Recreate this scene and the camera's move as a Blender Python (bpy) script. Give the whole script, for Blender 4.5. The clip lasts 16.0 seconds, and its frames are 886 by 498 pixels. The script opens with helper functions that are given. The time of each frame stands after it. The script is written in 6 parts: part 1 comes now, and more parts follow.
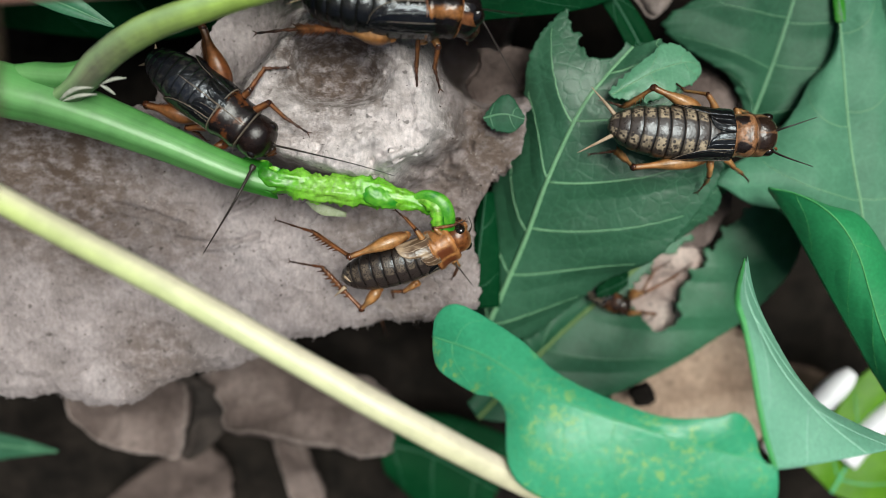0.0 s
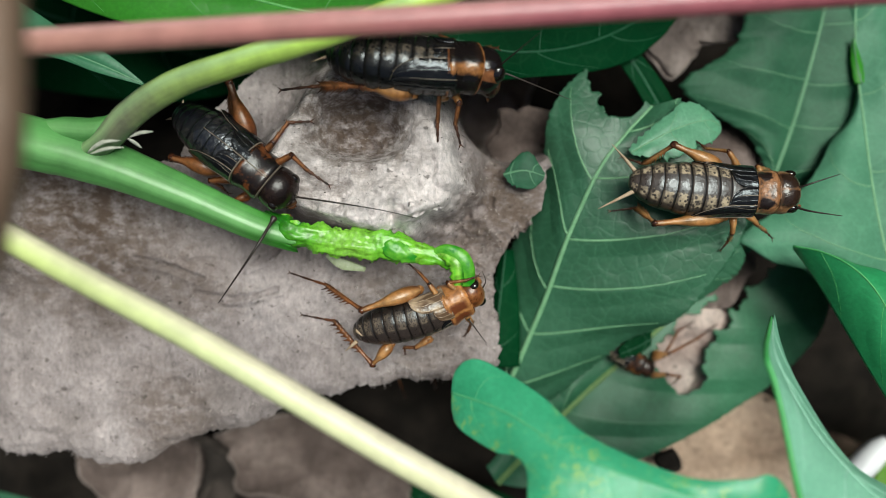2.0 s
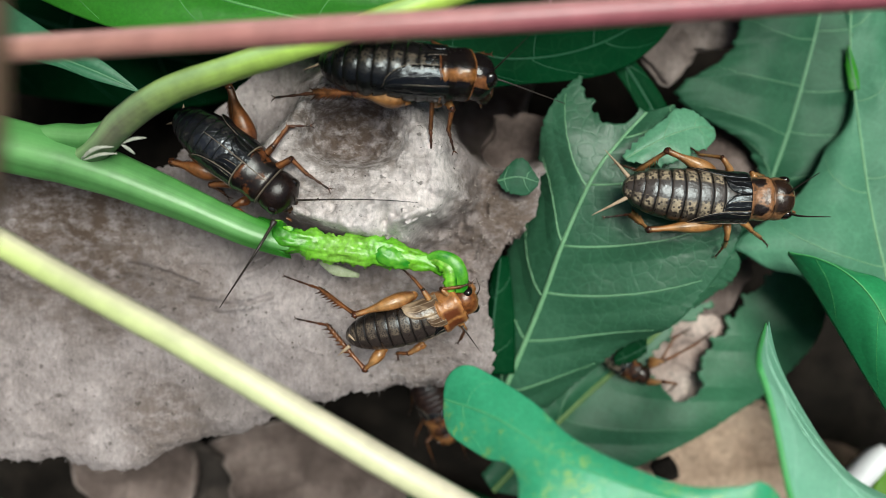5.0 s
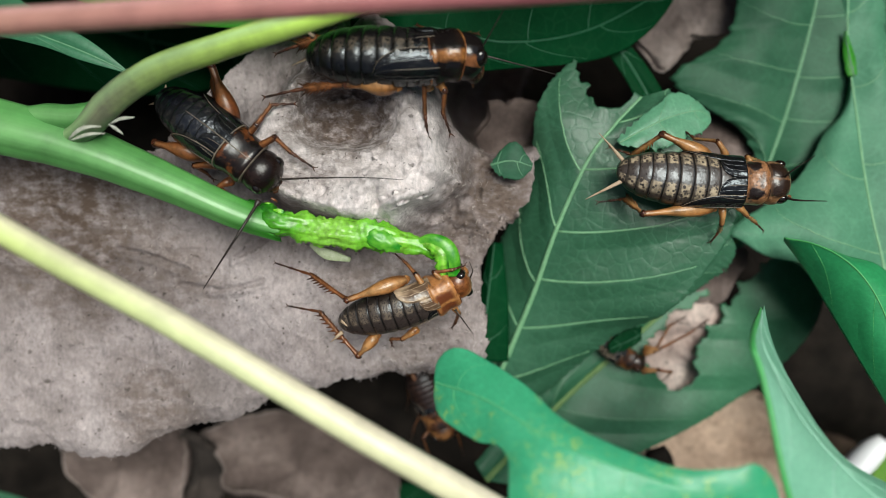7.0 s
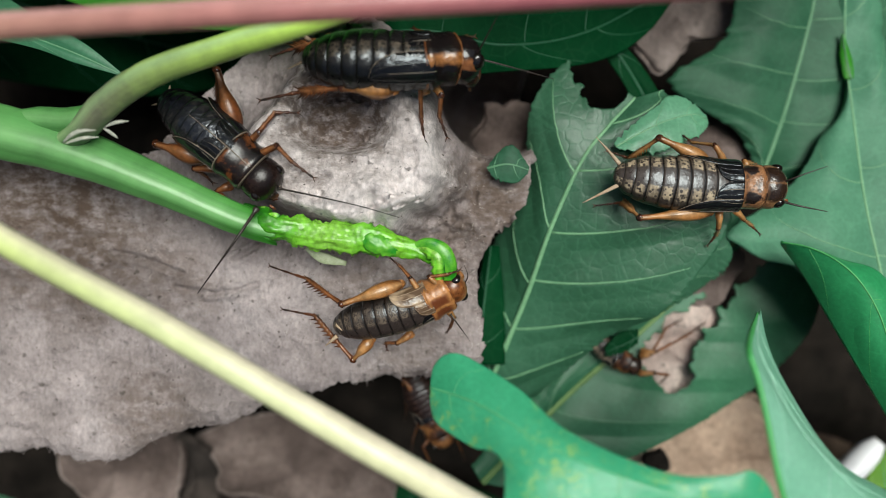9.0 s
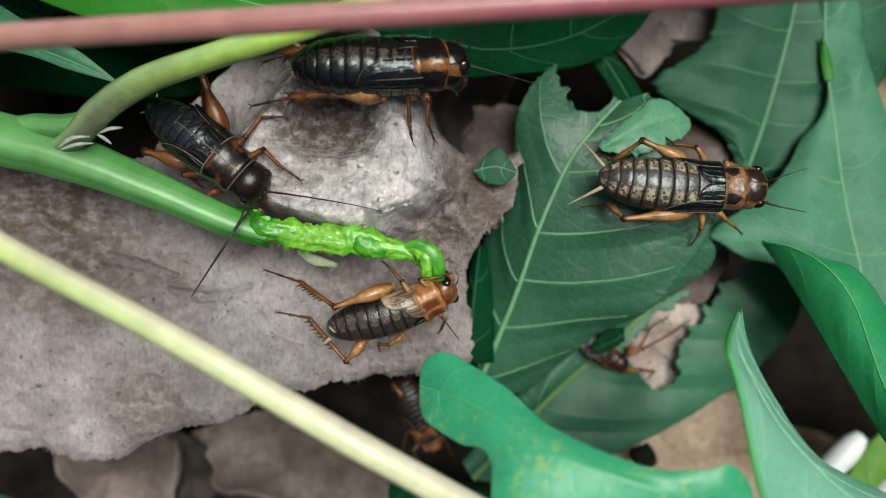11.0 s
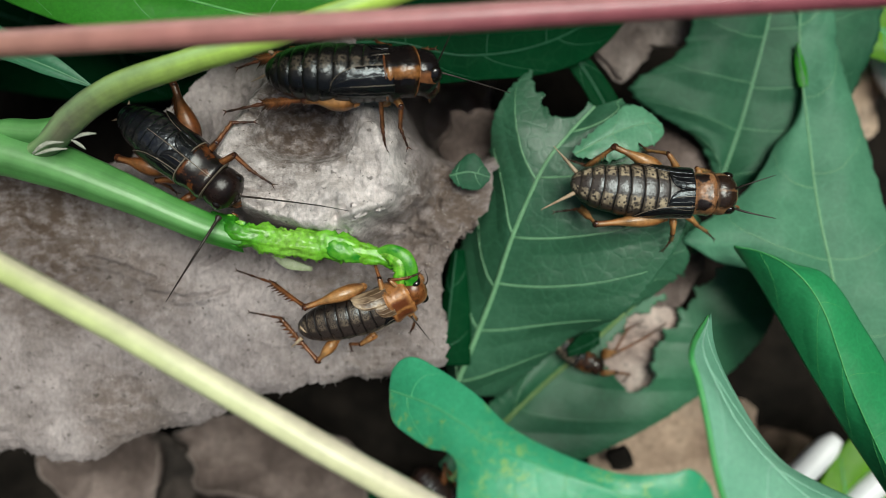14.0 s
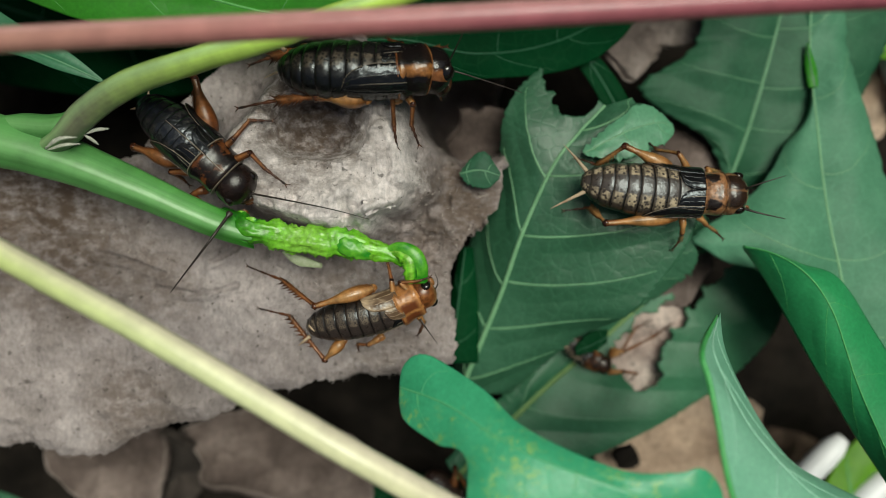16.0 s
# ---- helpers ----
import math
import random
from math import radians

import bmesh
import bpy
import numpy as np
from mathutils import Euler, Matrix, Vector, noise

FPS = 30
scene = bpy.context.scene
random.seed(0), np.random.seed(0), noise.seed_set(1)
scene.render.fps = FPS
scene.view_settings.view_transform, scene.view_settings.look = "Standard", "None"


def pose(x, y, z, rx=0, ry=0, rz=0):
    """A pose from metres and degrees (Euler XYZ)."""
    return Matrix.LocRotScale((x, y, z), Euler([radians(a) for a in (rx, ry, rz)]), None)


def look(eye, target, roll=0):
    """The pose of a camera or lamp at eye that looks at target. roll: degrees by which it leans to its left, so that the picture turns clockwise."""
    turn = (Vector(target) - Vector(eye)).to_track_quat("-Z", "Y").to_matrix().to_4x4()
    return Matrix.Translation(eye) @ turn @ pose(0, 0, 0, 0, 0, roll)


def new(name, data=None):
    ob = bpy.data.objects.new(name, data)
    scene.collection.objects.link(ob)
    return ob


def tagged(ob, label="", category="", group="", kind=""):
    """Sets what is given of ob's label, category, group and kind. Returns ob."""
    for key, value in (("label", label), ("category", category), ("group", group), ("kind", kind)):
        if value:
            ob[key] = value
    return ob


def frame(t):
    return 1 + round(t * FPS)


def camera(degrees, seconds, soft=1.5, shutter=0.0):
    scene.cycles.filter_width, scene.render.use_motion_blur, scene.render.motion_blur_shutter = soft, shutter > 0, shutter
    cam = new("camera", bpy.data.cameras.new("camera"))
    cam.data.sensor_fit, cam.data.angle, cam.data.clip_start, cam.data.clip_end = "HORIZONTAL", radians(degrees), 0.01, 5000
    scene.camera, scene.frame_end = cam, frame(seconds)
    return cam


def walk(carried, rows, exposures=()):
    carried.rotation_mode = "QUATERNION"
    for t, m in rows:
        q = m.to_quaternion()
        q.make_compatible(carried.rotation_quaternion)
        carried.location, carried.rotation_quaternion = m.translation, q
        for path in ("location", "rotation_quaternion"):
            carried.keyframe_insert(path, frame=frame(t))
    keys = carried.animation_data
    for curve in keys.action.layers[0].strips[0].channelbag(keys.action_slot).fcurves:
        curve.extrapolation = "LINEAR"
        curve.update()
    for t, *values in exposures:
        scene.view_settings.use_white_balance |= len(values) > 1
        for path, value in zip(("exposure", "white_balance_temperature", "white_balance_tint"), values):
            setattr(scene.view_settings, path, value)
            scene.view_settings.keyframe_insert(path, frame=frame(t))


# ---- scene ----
cam = camera(62.4, 16.0, soft=0.4)
cam.data.dof.use_dof = True
cam.data.dof.focus_distance = 0.0935
cam.data.dof.aperture_fstop = 11.0
PATH = [
    (0, -0.00212, 0.00454, 0.10174, -6.204, -1.696, -0.518),
    (0.5, -0.00234, 0.00238, 0.10049, -4.128, -0.833, -0.546),
    (1, -0.00178, 0.00322, 0.10177, -2.012, -0.448, -0.501),
    (1.5, -0.00216, 0.00241, 0.10140, -1.093, -0.394, -0.305),
    (2, -0.00230, 0.00249, 0.10106, -0.707, -0.247, -0.171),
    (2.5, -0.00219, 0.00258, 0.10250, -0.785, -0.303, -0.139),
    (3, -0.00167, 0.00357, 0.10279, -0.376, 0.097, -0.291),
    (3.5, -0.00171, 0.00286, 0.10197, -0.208, 0.173, -0.280),
    (4, -0.00075, 0.00380, 0.10217, -0.086, 0.306, -0.238),
    (4.5, -0.00108, 0.00316, 0.10164, -0.071, 0.030, -0.185),
    (7, -0.00000, -0.00000, 0.10000, 0.000, -0.000, 0.000),
    (7.5, 0.00010, 0.00009, 0.10029, -0.067, -0.067, 0.059),
    (8, 0.00008, 0.00063, 0.09975, -0.243, -0.135, 0.010),
    (8.5, 0.00006, 0.00083, 0.09961, -0.271, -0.187, 0.077),
    (11, 0.00088, 0.00152, 0.10177, -0.492, -0.642, -0.311),
    (11.5, 0.00186, 0.00146, 0.10233, -0.667, -0.763, -0.329),
    (12, 0.00254, 0.00127, 0.10224, -0.569, -0.810, -0.297),
    (12.5, 0.00205, 0.00167, 0.10191, -0.674, -0.718, -0.313),
    (13, 0.00193, 0.00215, 0.10183, -0.532, -0.605, -0.424),
    (13.5, 0.00186, 0.00365, 0.10085, -0.627, -0.801, -0.415),
    (14, 0.00411, 0.00255, 0.10275, -0.733, -0.813, -0.135),
    (14.5, 0.00442, 0.00275, 0.10368, -0.866, -1.235, 0.056),
    (15, 0.00458, 0.00307, 0.10366, -0.981, -1.388, 0.084),
    (15.5, 0.00452, 0.00294, 0.10382, -0.793, -1.190, 0.066),
    (16, 0.00302, 0.00252, 0.10294, -0.896, -0.666, 0.305),
]
walk(cam, [(t, pose(*p)) for t, *p in PATH], exposures=[(0.0, -0.15, 6500, 2), (1.0, -0.09, 6500, 2), (2.0, -0.11, 6500, -1), (4.5, -0.10, 6500, -1), (7.0, -0.09, 6500, 2), (8.5, -0.11, 6500, 2), (11.0, -0.23, 6500, -1), (13.0, -0.31, 6550, -2), (14.1, -0.34, 6600, -2), (14.7, -0.50, 6850, -5), (15.2, -0.50, 6900, -5), (16.0, -0.48, 6900, -4)])

# ---- light: a bright overcast sky ----
world = bpy.data.worlds.new("sky")
scene.world = world
world.use_nodes = True
wn = world.node_tree.nodes
sky = wn.new("ShaderNodeTexSky")
sky.sky_type, sky.sun_disc = "NISHITA", False
sky.sun_elevation, sky.sun_rotation = radians(74.2), radians(45)
sky.air_density, sky.dust_density = 1.0, 4.0
wn["Background"].inputs["Strength"].default_value = 0.07
world.node_tree.links.new(sky.outputs[0], wn["Background"].inputs["Color"])
sun = new("sun", bpy.data.lights.new("sun", "SUN"))
sun.data.energy, sun.data.angle, sun.data.color = 4.6, radians(32), (1.0, 0.975, 0.95)
sun.matrix_world = look((0.2, 0.2, 1.0), (0, 0, 0))


# ---- materials ----
def nodes_of(name):
    m = bpy.data.materials.new(name)
    m.use_nodes = True
    nt = m.node_tree
    return m, nt.nodes, nt.links, nt.nodes["Principled BSDF"]


def ramp(n, stops):
    r = n.new("ShaderNodeValToRGB")
    els = r.color_ramp.elements
    while len(els) < len(stops):
        els.new(0.5)
    for e, (p, c) in zip(els, stops):
        e.position = p
        e.color = (*c, 1) if len(c) == 3 else c
    return r


def grey(v):
    return (v, v, v)


def noise_at(n, l, size_mm, detail=4, rough=0.6, stretch=(1, 1, 1), coord="Object", kind="noise"):
    """A noise whose features are about size_mm wide."""
    tc, mp = n.new("ShaderNodeTexCoord"), n.new("ShaderNodeMapping")
    mp.inputs["Scale"].default_value = [s * 1000 / size_mm for s in stretch] if coord == "Object" else [s / size_mm for s in stretch]
    l.new(tc.outputs[coord], mp.inputs["Vector"])
    if kind == "noise":
        t = n.new("ShaderNodeTexNoise")
        t.inputs["Detail"].default_value, t.inputs["Roughness"].default_value = detail, rough
    else:
        t = n.new("ShaderNodeTexVoronoi")
        t.feature = kind
    t.inputs["Scale"].default_value = 1.0
    l.new(mp.outputs[0], t.inputs["Vector"])
    return t.outputs["Fac"] if kind == "noise" else t.outputs["Distance"]


def mix(n, l, fac, a, b, mode="MIX"):
    m = n.new("ShaderNodeMix")
    m.data_type, m.blend_type = "RGBA", mode
    for sock, v in ((m.inputs[0], fac), (m.inputs[6], a), (m.inputs[7], b)):
        if isinstance(v, (int, float)):
            sock.default_value = v
        elif isinstance(v, tuple):
            sock.default_value = (*v, 1)
        else:
            l.new(v, sock)
    return m.outputs[2]


def bump(n, l, bsdf, heights):
    """Chain of bumps: (socket, depth in mm)."""
    last = None
    for h, d in heights:
        b = n.new("ShaderNodeBump")
        b.inputs["Strength"].default_value = 1.0
        b.inputs["Distance"].default_value = d * 0.001
        l.new(h, b.inputs["Height"])
        if last:
            l.new(last, b.inputs["Normal"])
        last = b.outputs[0]
    l.new(last, bsdf.inputs["Normal"])


def plain(name, stops, size, rough=0.5, relief=0.05, fine=0.3, stretch=(1, 1, 1), spec=0.5, coat=0.0, coord="Object", rough_to=None):
    """Two-scale mottled surface. stops: ramp of colours over the large noise."""
    m, n, l, b = nodes_of(name)
    big = noise_at(n, l, size, 4, 0.6, stretch, coord)
    small = noise_at(n, l, size * 0.15, 3, 0.7, stretch, coord)
    r = ramp(n, stops)
    l.new(big, r.inputs[0])
    sr = ramp(n, [(0.3, grey(1 - fine)), (0.7, grey(1.0))])
    l.new(small, sr.inputs[0])
    l.new(mix(n, l, 1.0, r.outputs[0], sr.outputs[0], "MULTIPLY"), b.inputs["Base Color"])
    rr = ramp(n, [(0.3, grey(rough)), (0.7, grey(rough_to if rough_to is not None else min(1, rough * 1.35)))])
    l.new(small, rr.inputs[0])
    l.new(rr.outputs[0], b.inputs["Roughness"])
    b.inputs["Specular IOR Level"].default_value = spec
    b.inputs["Coat Weight"].default_value = coat
    b.inputs["Coat Roughness"].default_value = 0.15
    if relief:
        bump(n, l, b, [(big, relief * 2), (small, relief)])
    return m


def leaf_material(name, dark, light, rough=0.45, glow=0.25, net=0.35, spec=0.5, speck=None, relief=1.0, net_mm=2.7):
    """Leaf skin: mottled, with a net of fine veins and light passing through."""
    m, n, l, b = nodes_of(name)
    big = noise_at(n, l, 9, 4, 0.55)
    fine = noise_at(n, l, 0.5, 3, 0.7)
    cells = noise_at(n, l, net_mm, kind="DISTANCE_TO_EDGE")
    cloud = noise_at(n, l, 3.5, 3, 0.6)
    r = ramp(n, [(0.3, dark), (0.7, light)])
    l.new(big, r.inputs[0])
    line = ramp(n, [(0.0, grey(1.0)), (0.075, grey(0.0))])
    l.new(cells, line.inputs[0])
    pale = tuple(min(1, c * 1.35 + 0.01) for c in light)
    cr = ramp(n, [(0.3, grey(net * 0.3)), (0.7, grey(net))])
    l.new(cloud, cr.inputs[0])
    fade = mix(n, l, 1.0, cr.outputs[0], line.outputs[0], "MULTIPLY")
    col = mix(n, l, fade, r.outputs[0], pale)
    fr = ramp(n, [(0.3, grey(0.85)), (0.7, grey(1.08))])
    l.new(fine, fr.inputs[0])
    col = mix(n, l, 1.0, col, fr.outputs[0], "MULTIPLY")
    if speck:
        sp = noise_at(n, l, 1.3, 5, 0.75)
        where = noise_at(n, l, 14, 2, 0.5)
        s1, s2 = ramp(n, [(0.53, grey(0)), (0.62, grey(1))]), ramp(n, [(0.46, grey(0)), (0.58, grey(0.9))])
        l.new(sp, s1.inputs[0]), l.new(where, s2.inputs[0])
        col = mix(n, l, mix(n, l, 1.0, s1.outputs[0], s2.outputs[0], "MULTIPLY"), col, speck)
    l.new(col, b.inputs["Base Color"])
    b.inputs["Roughness"].default_value = rough
    b.inputs["Specular IOR Level"].default_value = spec
    bump(n, l, b, [(big, 0.6 * relief), (cells, 0.05 * relief), (cloud, 0.12 * relief), (line.outputs[0], -0.02 * relief), (fine, 0.02 * relief)])
    tr = n.new("ShaderNodeBsdfTranslucent")
    l.new(mix(n, l, 1.0, col, (1.0, 1.25, 0.55), "MULTIPLY"), tr.inputs[0])
    ms = n.new("ShaderNodeMixShader")
    ms.inputs[0].default_value = glow
    l.new(b.outputs[0], ms.inputs[1]), l.new(tr.outputs[0], ms.inputs[2])
    l.new(ms.outputs[0], n["Material Output"].inputs[0])
    return m


def graded(name, stops, rough=0.42, lit_streak=None, mottle=0.0, mottle_mm=1.0):
    """Plant skin whose colour changes along its length (UV), with streaks."""
    m, n, l, b = nodes_of(name)
    tc, sep = n.new("ShaderNodeTexCoord"), n.new("ShaderNodeSeparateXYZ")
    l.new(tc.outputs["UV"], sep.inputs[0])
    big = noise_at(n, l, 3.0, 4)
    add = n.new("ShaderNodeMath"); add.operation = "MULTIPLY_ADD"
    add.inputs[1].default_value, add.inputs[2].default_value = 0.16, -0.08
    l.new(big, add.inputs[0])
    su = n.new("ShaderNodeMath"); su.operation = "ADD"
    l.new(add.outputs[0], su.inputs[0]), l.new(sep.outputs[1], su.inputs[1])
    r = ramp(n, stops)
    l.new(su.outputs[0], r.inputs[0])
    skin = r.outputs[0]
    # lighter band along one side: a highlight painted into the skin
    if lit_streak:
        tint, at_u, wide = lit_streak
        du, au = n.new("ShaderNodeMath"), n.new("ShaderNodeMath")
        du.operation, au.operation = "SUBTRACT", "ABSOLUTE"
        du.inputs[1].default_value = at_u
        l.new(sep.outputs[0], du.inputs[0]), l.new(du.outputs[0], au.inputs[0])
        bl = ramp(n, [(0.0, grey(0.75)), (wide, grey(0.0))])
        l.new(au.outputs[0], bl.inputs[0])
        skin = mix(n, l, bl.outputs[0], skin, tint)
    streak = noise_at(n, l, 0.06, 3, 0.6, (1.0, 0.05, 1), "UV")
    sr = ramp(n, [(0.3, grey(0.82)), (0.7, grey(1.06))])
    l.new(streak, sr.inputs[0])
    skin = mix(n, l, 1.0, skin, sr.outputs[0], "MULTIPLY")
    if mottle:
        mr = ramp(n, [(0.32, grey(1.0 - mottle)), (0.62, grey(1.12))])
        l.new(noise_at(n, l, mottle_mm, 4, 0.65), mr.inputs[0])
        skin = mix(n, l, 1.0, skin, mr.outputs[0], "MULTIPLY")
    l.new(skin, b.inputs["Base Color"])
    b.inputs["Roughness"].default_value = rough
    fine = noise_at(n, l, 0.3, 3)
    bump(n, l, b, [(streak, 0.06), (fine, 0.015)])
    return m


def pulp_material(name, dark, mid, light, blotch=(0.05, 0.04, 0.03), pale_lift=None, stains_and_shade=()):
    """Moulded paper pulp: grey-beige, fibrous, with dirt."""
    m, n, l, b = nodes_of(name)
    big, med = noise_at(n, l, 16, 5, 0.6), noise_at(n, l, 2.6, 5, 0.7)
    fibre = noise_at(n, l, 0.55, 4, 0.75, (1, 0.5, 1))
    dirt = noise_at(n, l, 5.5, 6, 0.8, (1, 1.7, 1))
    r = ramp(n, [(0.33, dark), (0.5, mid), (0.64, light)])
    l.new(big, r.inputs[0])
    base_col = r.outputs[0]
    if pale_lift:
        # light on the raised peak is painted in: paler pulp with height
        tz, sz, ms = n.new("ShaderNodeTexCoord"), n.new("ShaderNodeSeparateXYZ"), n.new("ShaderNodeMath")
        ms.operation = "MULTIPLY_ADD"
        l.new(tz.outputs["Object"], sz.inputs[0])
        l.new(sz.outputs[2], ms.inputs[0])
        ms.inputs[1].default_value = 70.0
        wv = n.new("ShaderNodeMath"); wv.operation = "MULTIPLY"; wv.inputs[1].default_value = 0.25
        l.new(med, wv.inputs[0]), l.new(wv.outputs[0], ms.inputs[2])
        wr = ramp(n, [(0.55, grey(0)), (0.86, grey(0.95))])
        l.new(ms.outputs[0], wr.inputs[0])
        base_col = mix(n, l, wr.outputs[0], base_col, pale_lift)
    r2 = ramp(n, [(0.3, grey(0.78)), (0.65, grey(1.08))])
    l.new(med, r2.inputs[0])
    col = mix(n, l, 1.0, base_col, r2.outputs[0], "MULTIPLY")
    r3 = ramp(n, [(0.28, grey(0.68)), (0.62, grey(1.10))])
    l.new(fibre, r3.inputs[0])
    col = mix(n, l, 1.0, col, r3.outputs[0], "MULTIPLY")
    speck = ramp(n, [(0.38, grey(0.15)), (0.56, grey(1.0))])
    l.new(noise_at(n, l, 1.7, 6, 0.75, (0.7, 1.2, 1)), speck.inputs[0])
    for x, y, wide, amount in stains_and_shade:
        # soiled patches of their own outline; the two in the hollow also paint shade
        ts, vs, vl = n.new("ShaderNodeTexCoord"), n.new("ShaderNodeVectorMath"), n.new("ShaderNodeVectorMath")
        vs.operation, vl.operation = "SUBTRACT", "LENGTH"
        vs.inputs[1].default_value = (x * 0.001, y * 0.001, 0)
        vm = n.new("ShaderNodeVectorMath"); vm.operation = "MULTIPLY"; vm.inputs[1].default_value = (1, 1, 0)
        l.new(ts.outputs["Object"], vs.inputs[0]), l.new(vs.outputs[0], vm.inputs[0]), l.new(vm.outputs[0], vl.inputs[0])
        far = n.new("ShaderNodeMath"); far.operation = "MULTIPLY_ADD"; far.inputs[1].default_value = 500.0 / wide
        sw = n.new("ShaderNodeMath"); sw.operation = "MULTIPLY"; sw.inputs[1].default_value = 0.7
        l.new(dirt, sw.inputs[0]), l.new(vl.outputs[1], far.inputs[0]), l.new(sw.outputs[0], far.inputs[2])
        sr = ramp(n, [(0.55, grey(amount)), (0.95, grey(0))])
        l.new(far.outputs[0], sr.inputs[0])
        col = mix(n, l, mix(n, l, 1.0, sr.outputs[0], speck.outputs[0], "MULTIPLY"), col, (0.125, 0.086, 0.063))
    d = ramp(n, [(0.56, grey(0)), (0.74, grey(0.38))])
    l.new(dirt, d.inputs[0])
    col = mix(n, l, d.outputs[0], col, blotch)
    flecks = noise_at(n, l, 1.1, 2, 0.5)
    fl = ramp(n, [(0.67, grey(0)), (0.72, grey(0.6))])
    l.new(flecks, fl.inputs[0])
    col = mix(n, l, fl.outputs[0], col, (0.06, 0.05, 0.04))
    b.inputs["Roughness"].default_value = 0.92
    b.inputs["Specular IOR Level"].default_value = 0.2
    # hairline cracks
    warp = n.new("ShaderNodeTexNoise"); warp.inputs["Scale"].default_value = 120
    tc2, mp2 = n.new("ShaderNodeTexCoord"), n.new("ShaderNodeMapping")
    l.new(tc2.outputs["Object"], warp.inputs["Vector"])
    bend = mix(n, l, 0.012, tc2.outputs["Object"], warp.outputs["Color"], "ADD")
    mp2.inputs["Scale"].default_value = (45, 80, 45)
    l.new(bend, mp2.inputs["Vector"])
    vo = n.new("ShaderNodeTexVoronoi"); vo.feature = "DISTANCE_TO_EDGE"; vo.inputs["Scale"].default_value = 1.0
    l.new(mp2.outputs[0], vo.inputs["Vector"])
    ck = ramp(n, [(0.0, grey(1)), (0.018, grey(0))])
    l.new(vo.outputs["Distance"], ck.inputs[0])
    where = ramp(n, [(0.54, grey(0)), (0.68, grey(0.3))])
    l.new(noise_at(n, l, 9, 3), where.inputs[0])
    crack = mix(n, l, 1.0, ck.outputs[0], where.outputs[0], "MULTIPLY")
    l.new(mix(n, l, crack, col, (0.07, 0.055, 0.045)), b.inputs["Base Color"])
    flake = noise_at(n, l, 1.1, 6, 0.7)
    bump(n, l, b, [(med, 0.75), (flake, 0.65), (fibre, 0.18), (noise_at(n, l, 0.28, 3, 0.7), 0.09), (crack, -0.35)])
    return m


def math_node(n, l, op, a, b=None, clamp=False):
    m = n.new("ShaderNodeMath")
    m.operation, m.use_clamp = op, clamp
    for sock, v in zip(m.inputs, (a, b)):
        if isinstance(v, (int, float)):
            sock.default_value = v
        elif v is not None:
            l.new(v, sock)
    return m.outputs[0]


def uv_of(n, l):
    tc, sep = n.new("ShaderNodeTexCoord"), n.new("ShaderNodeSeparateXYZ")
    l.new(tc.outputs["UV"], sep.inputs[0])
    return sep.outputs[0], sep.outputs[1]


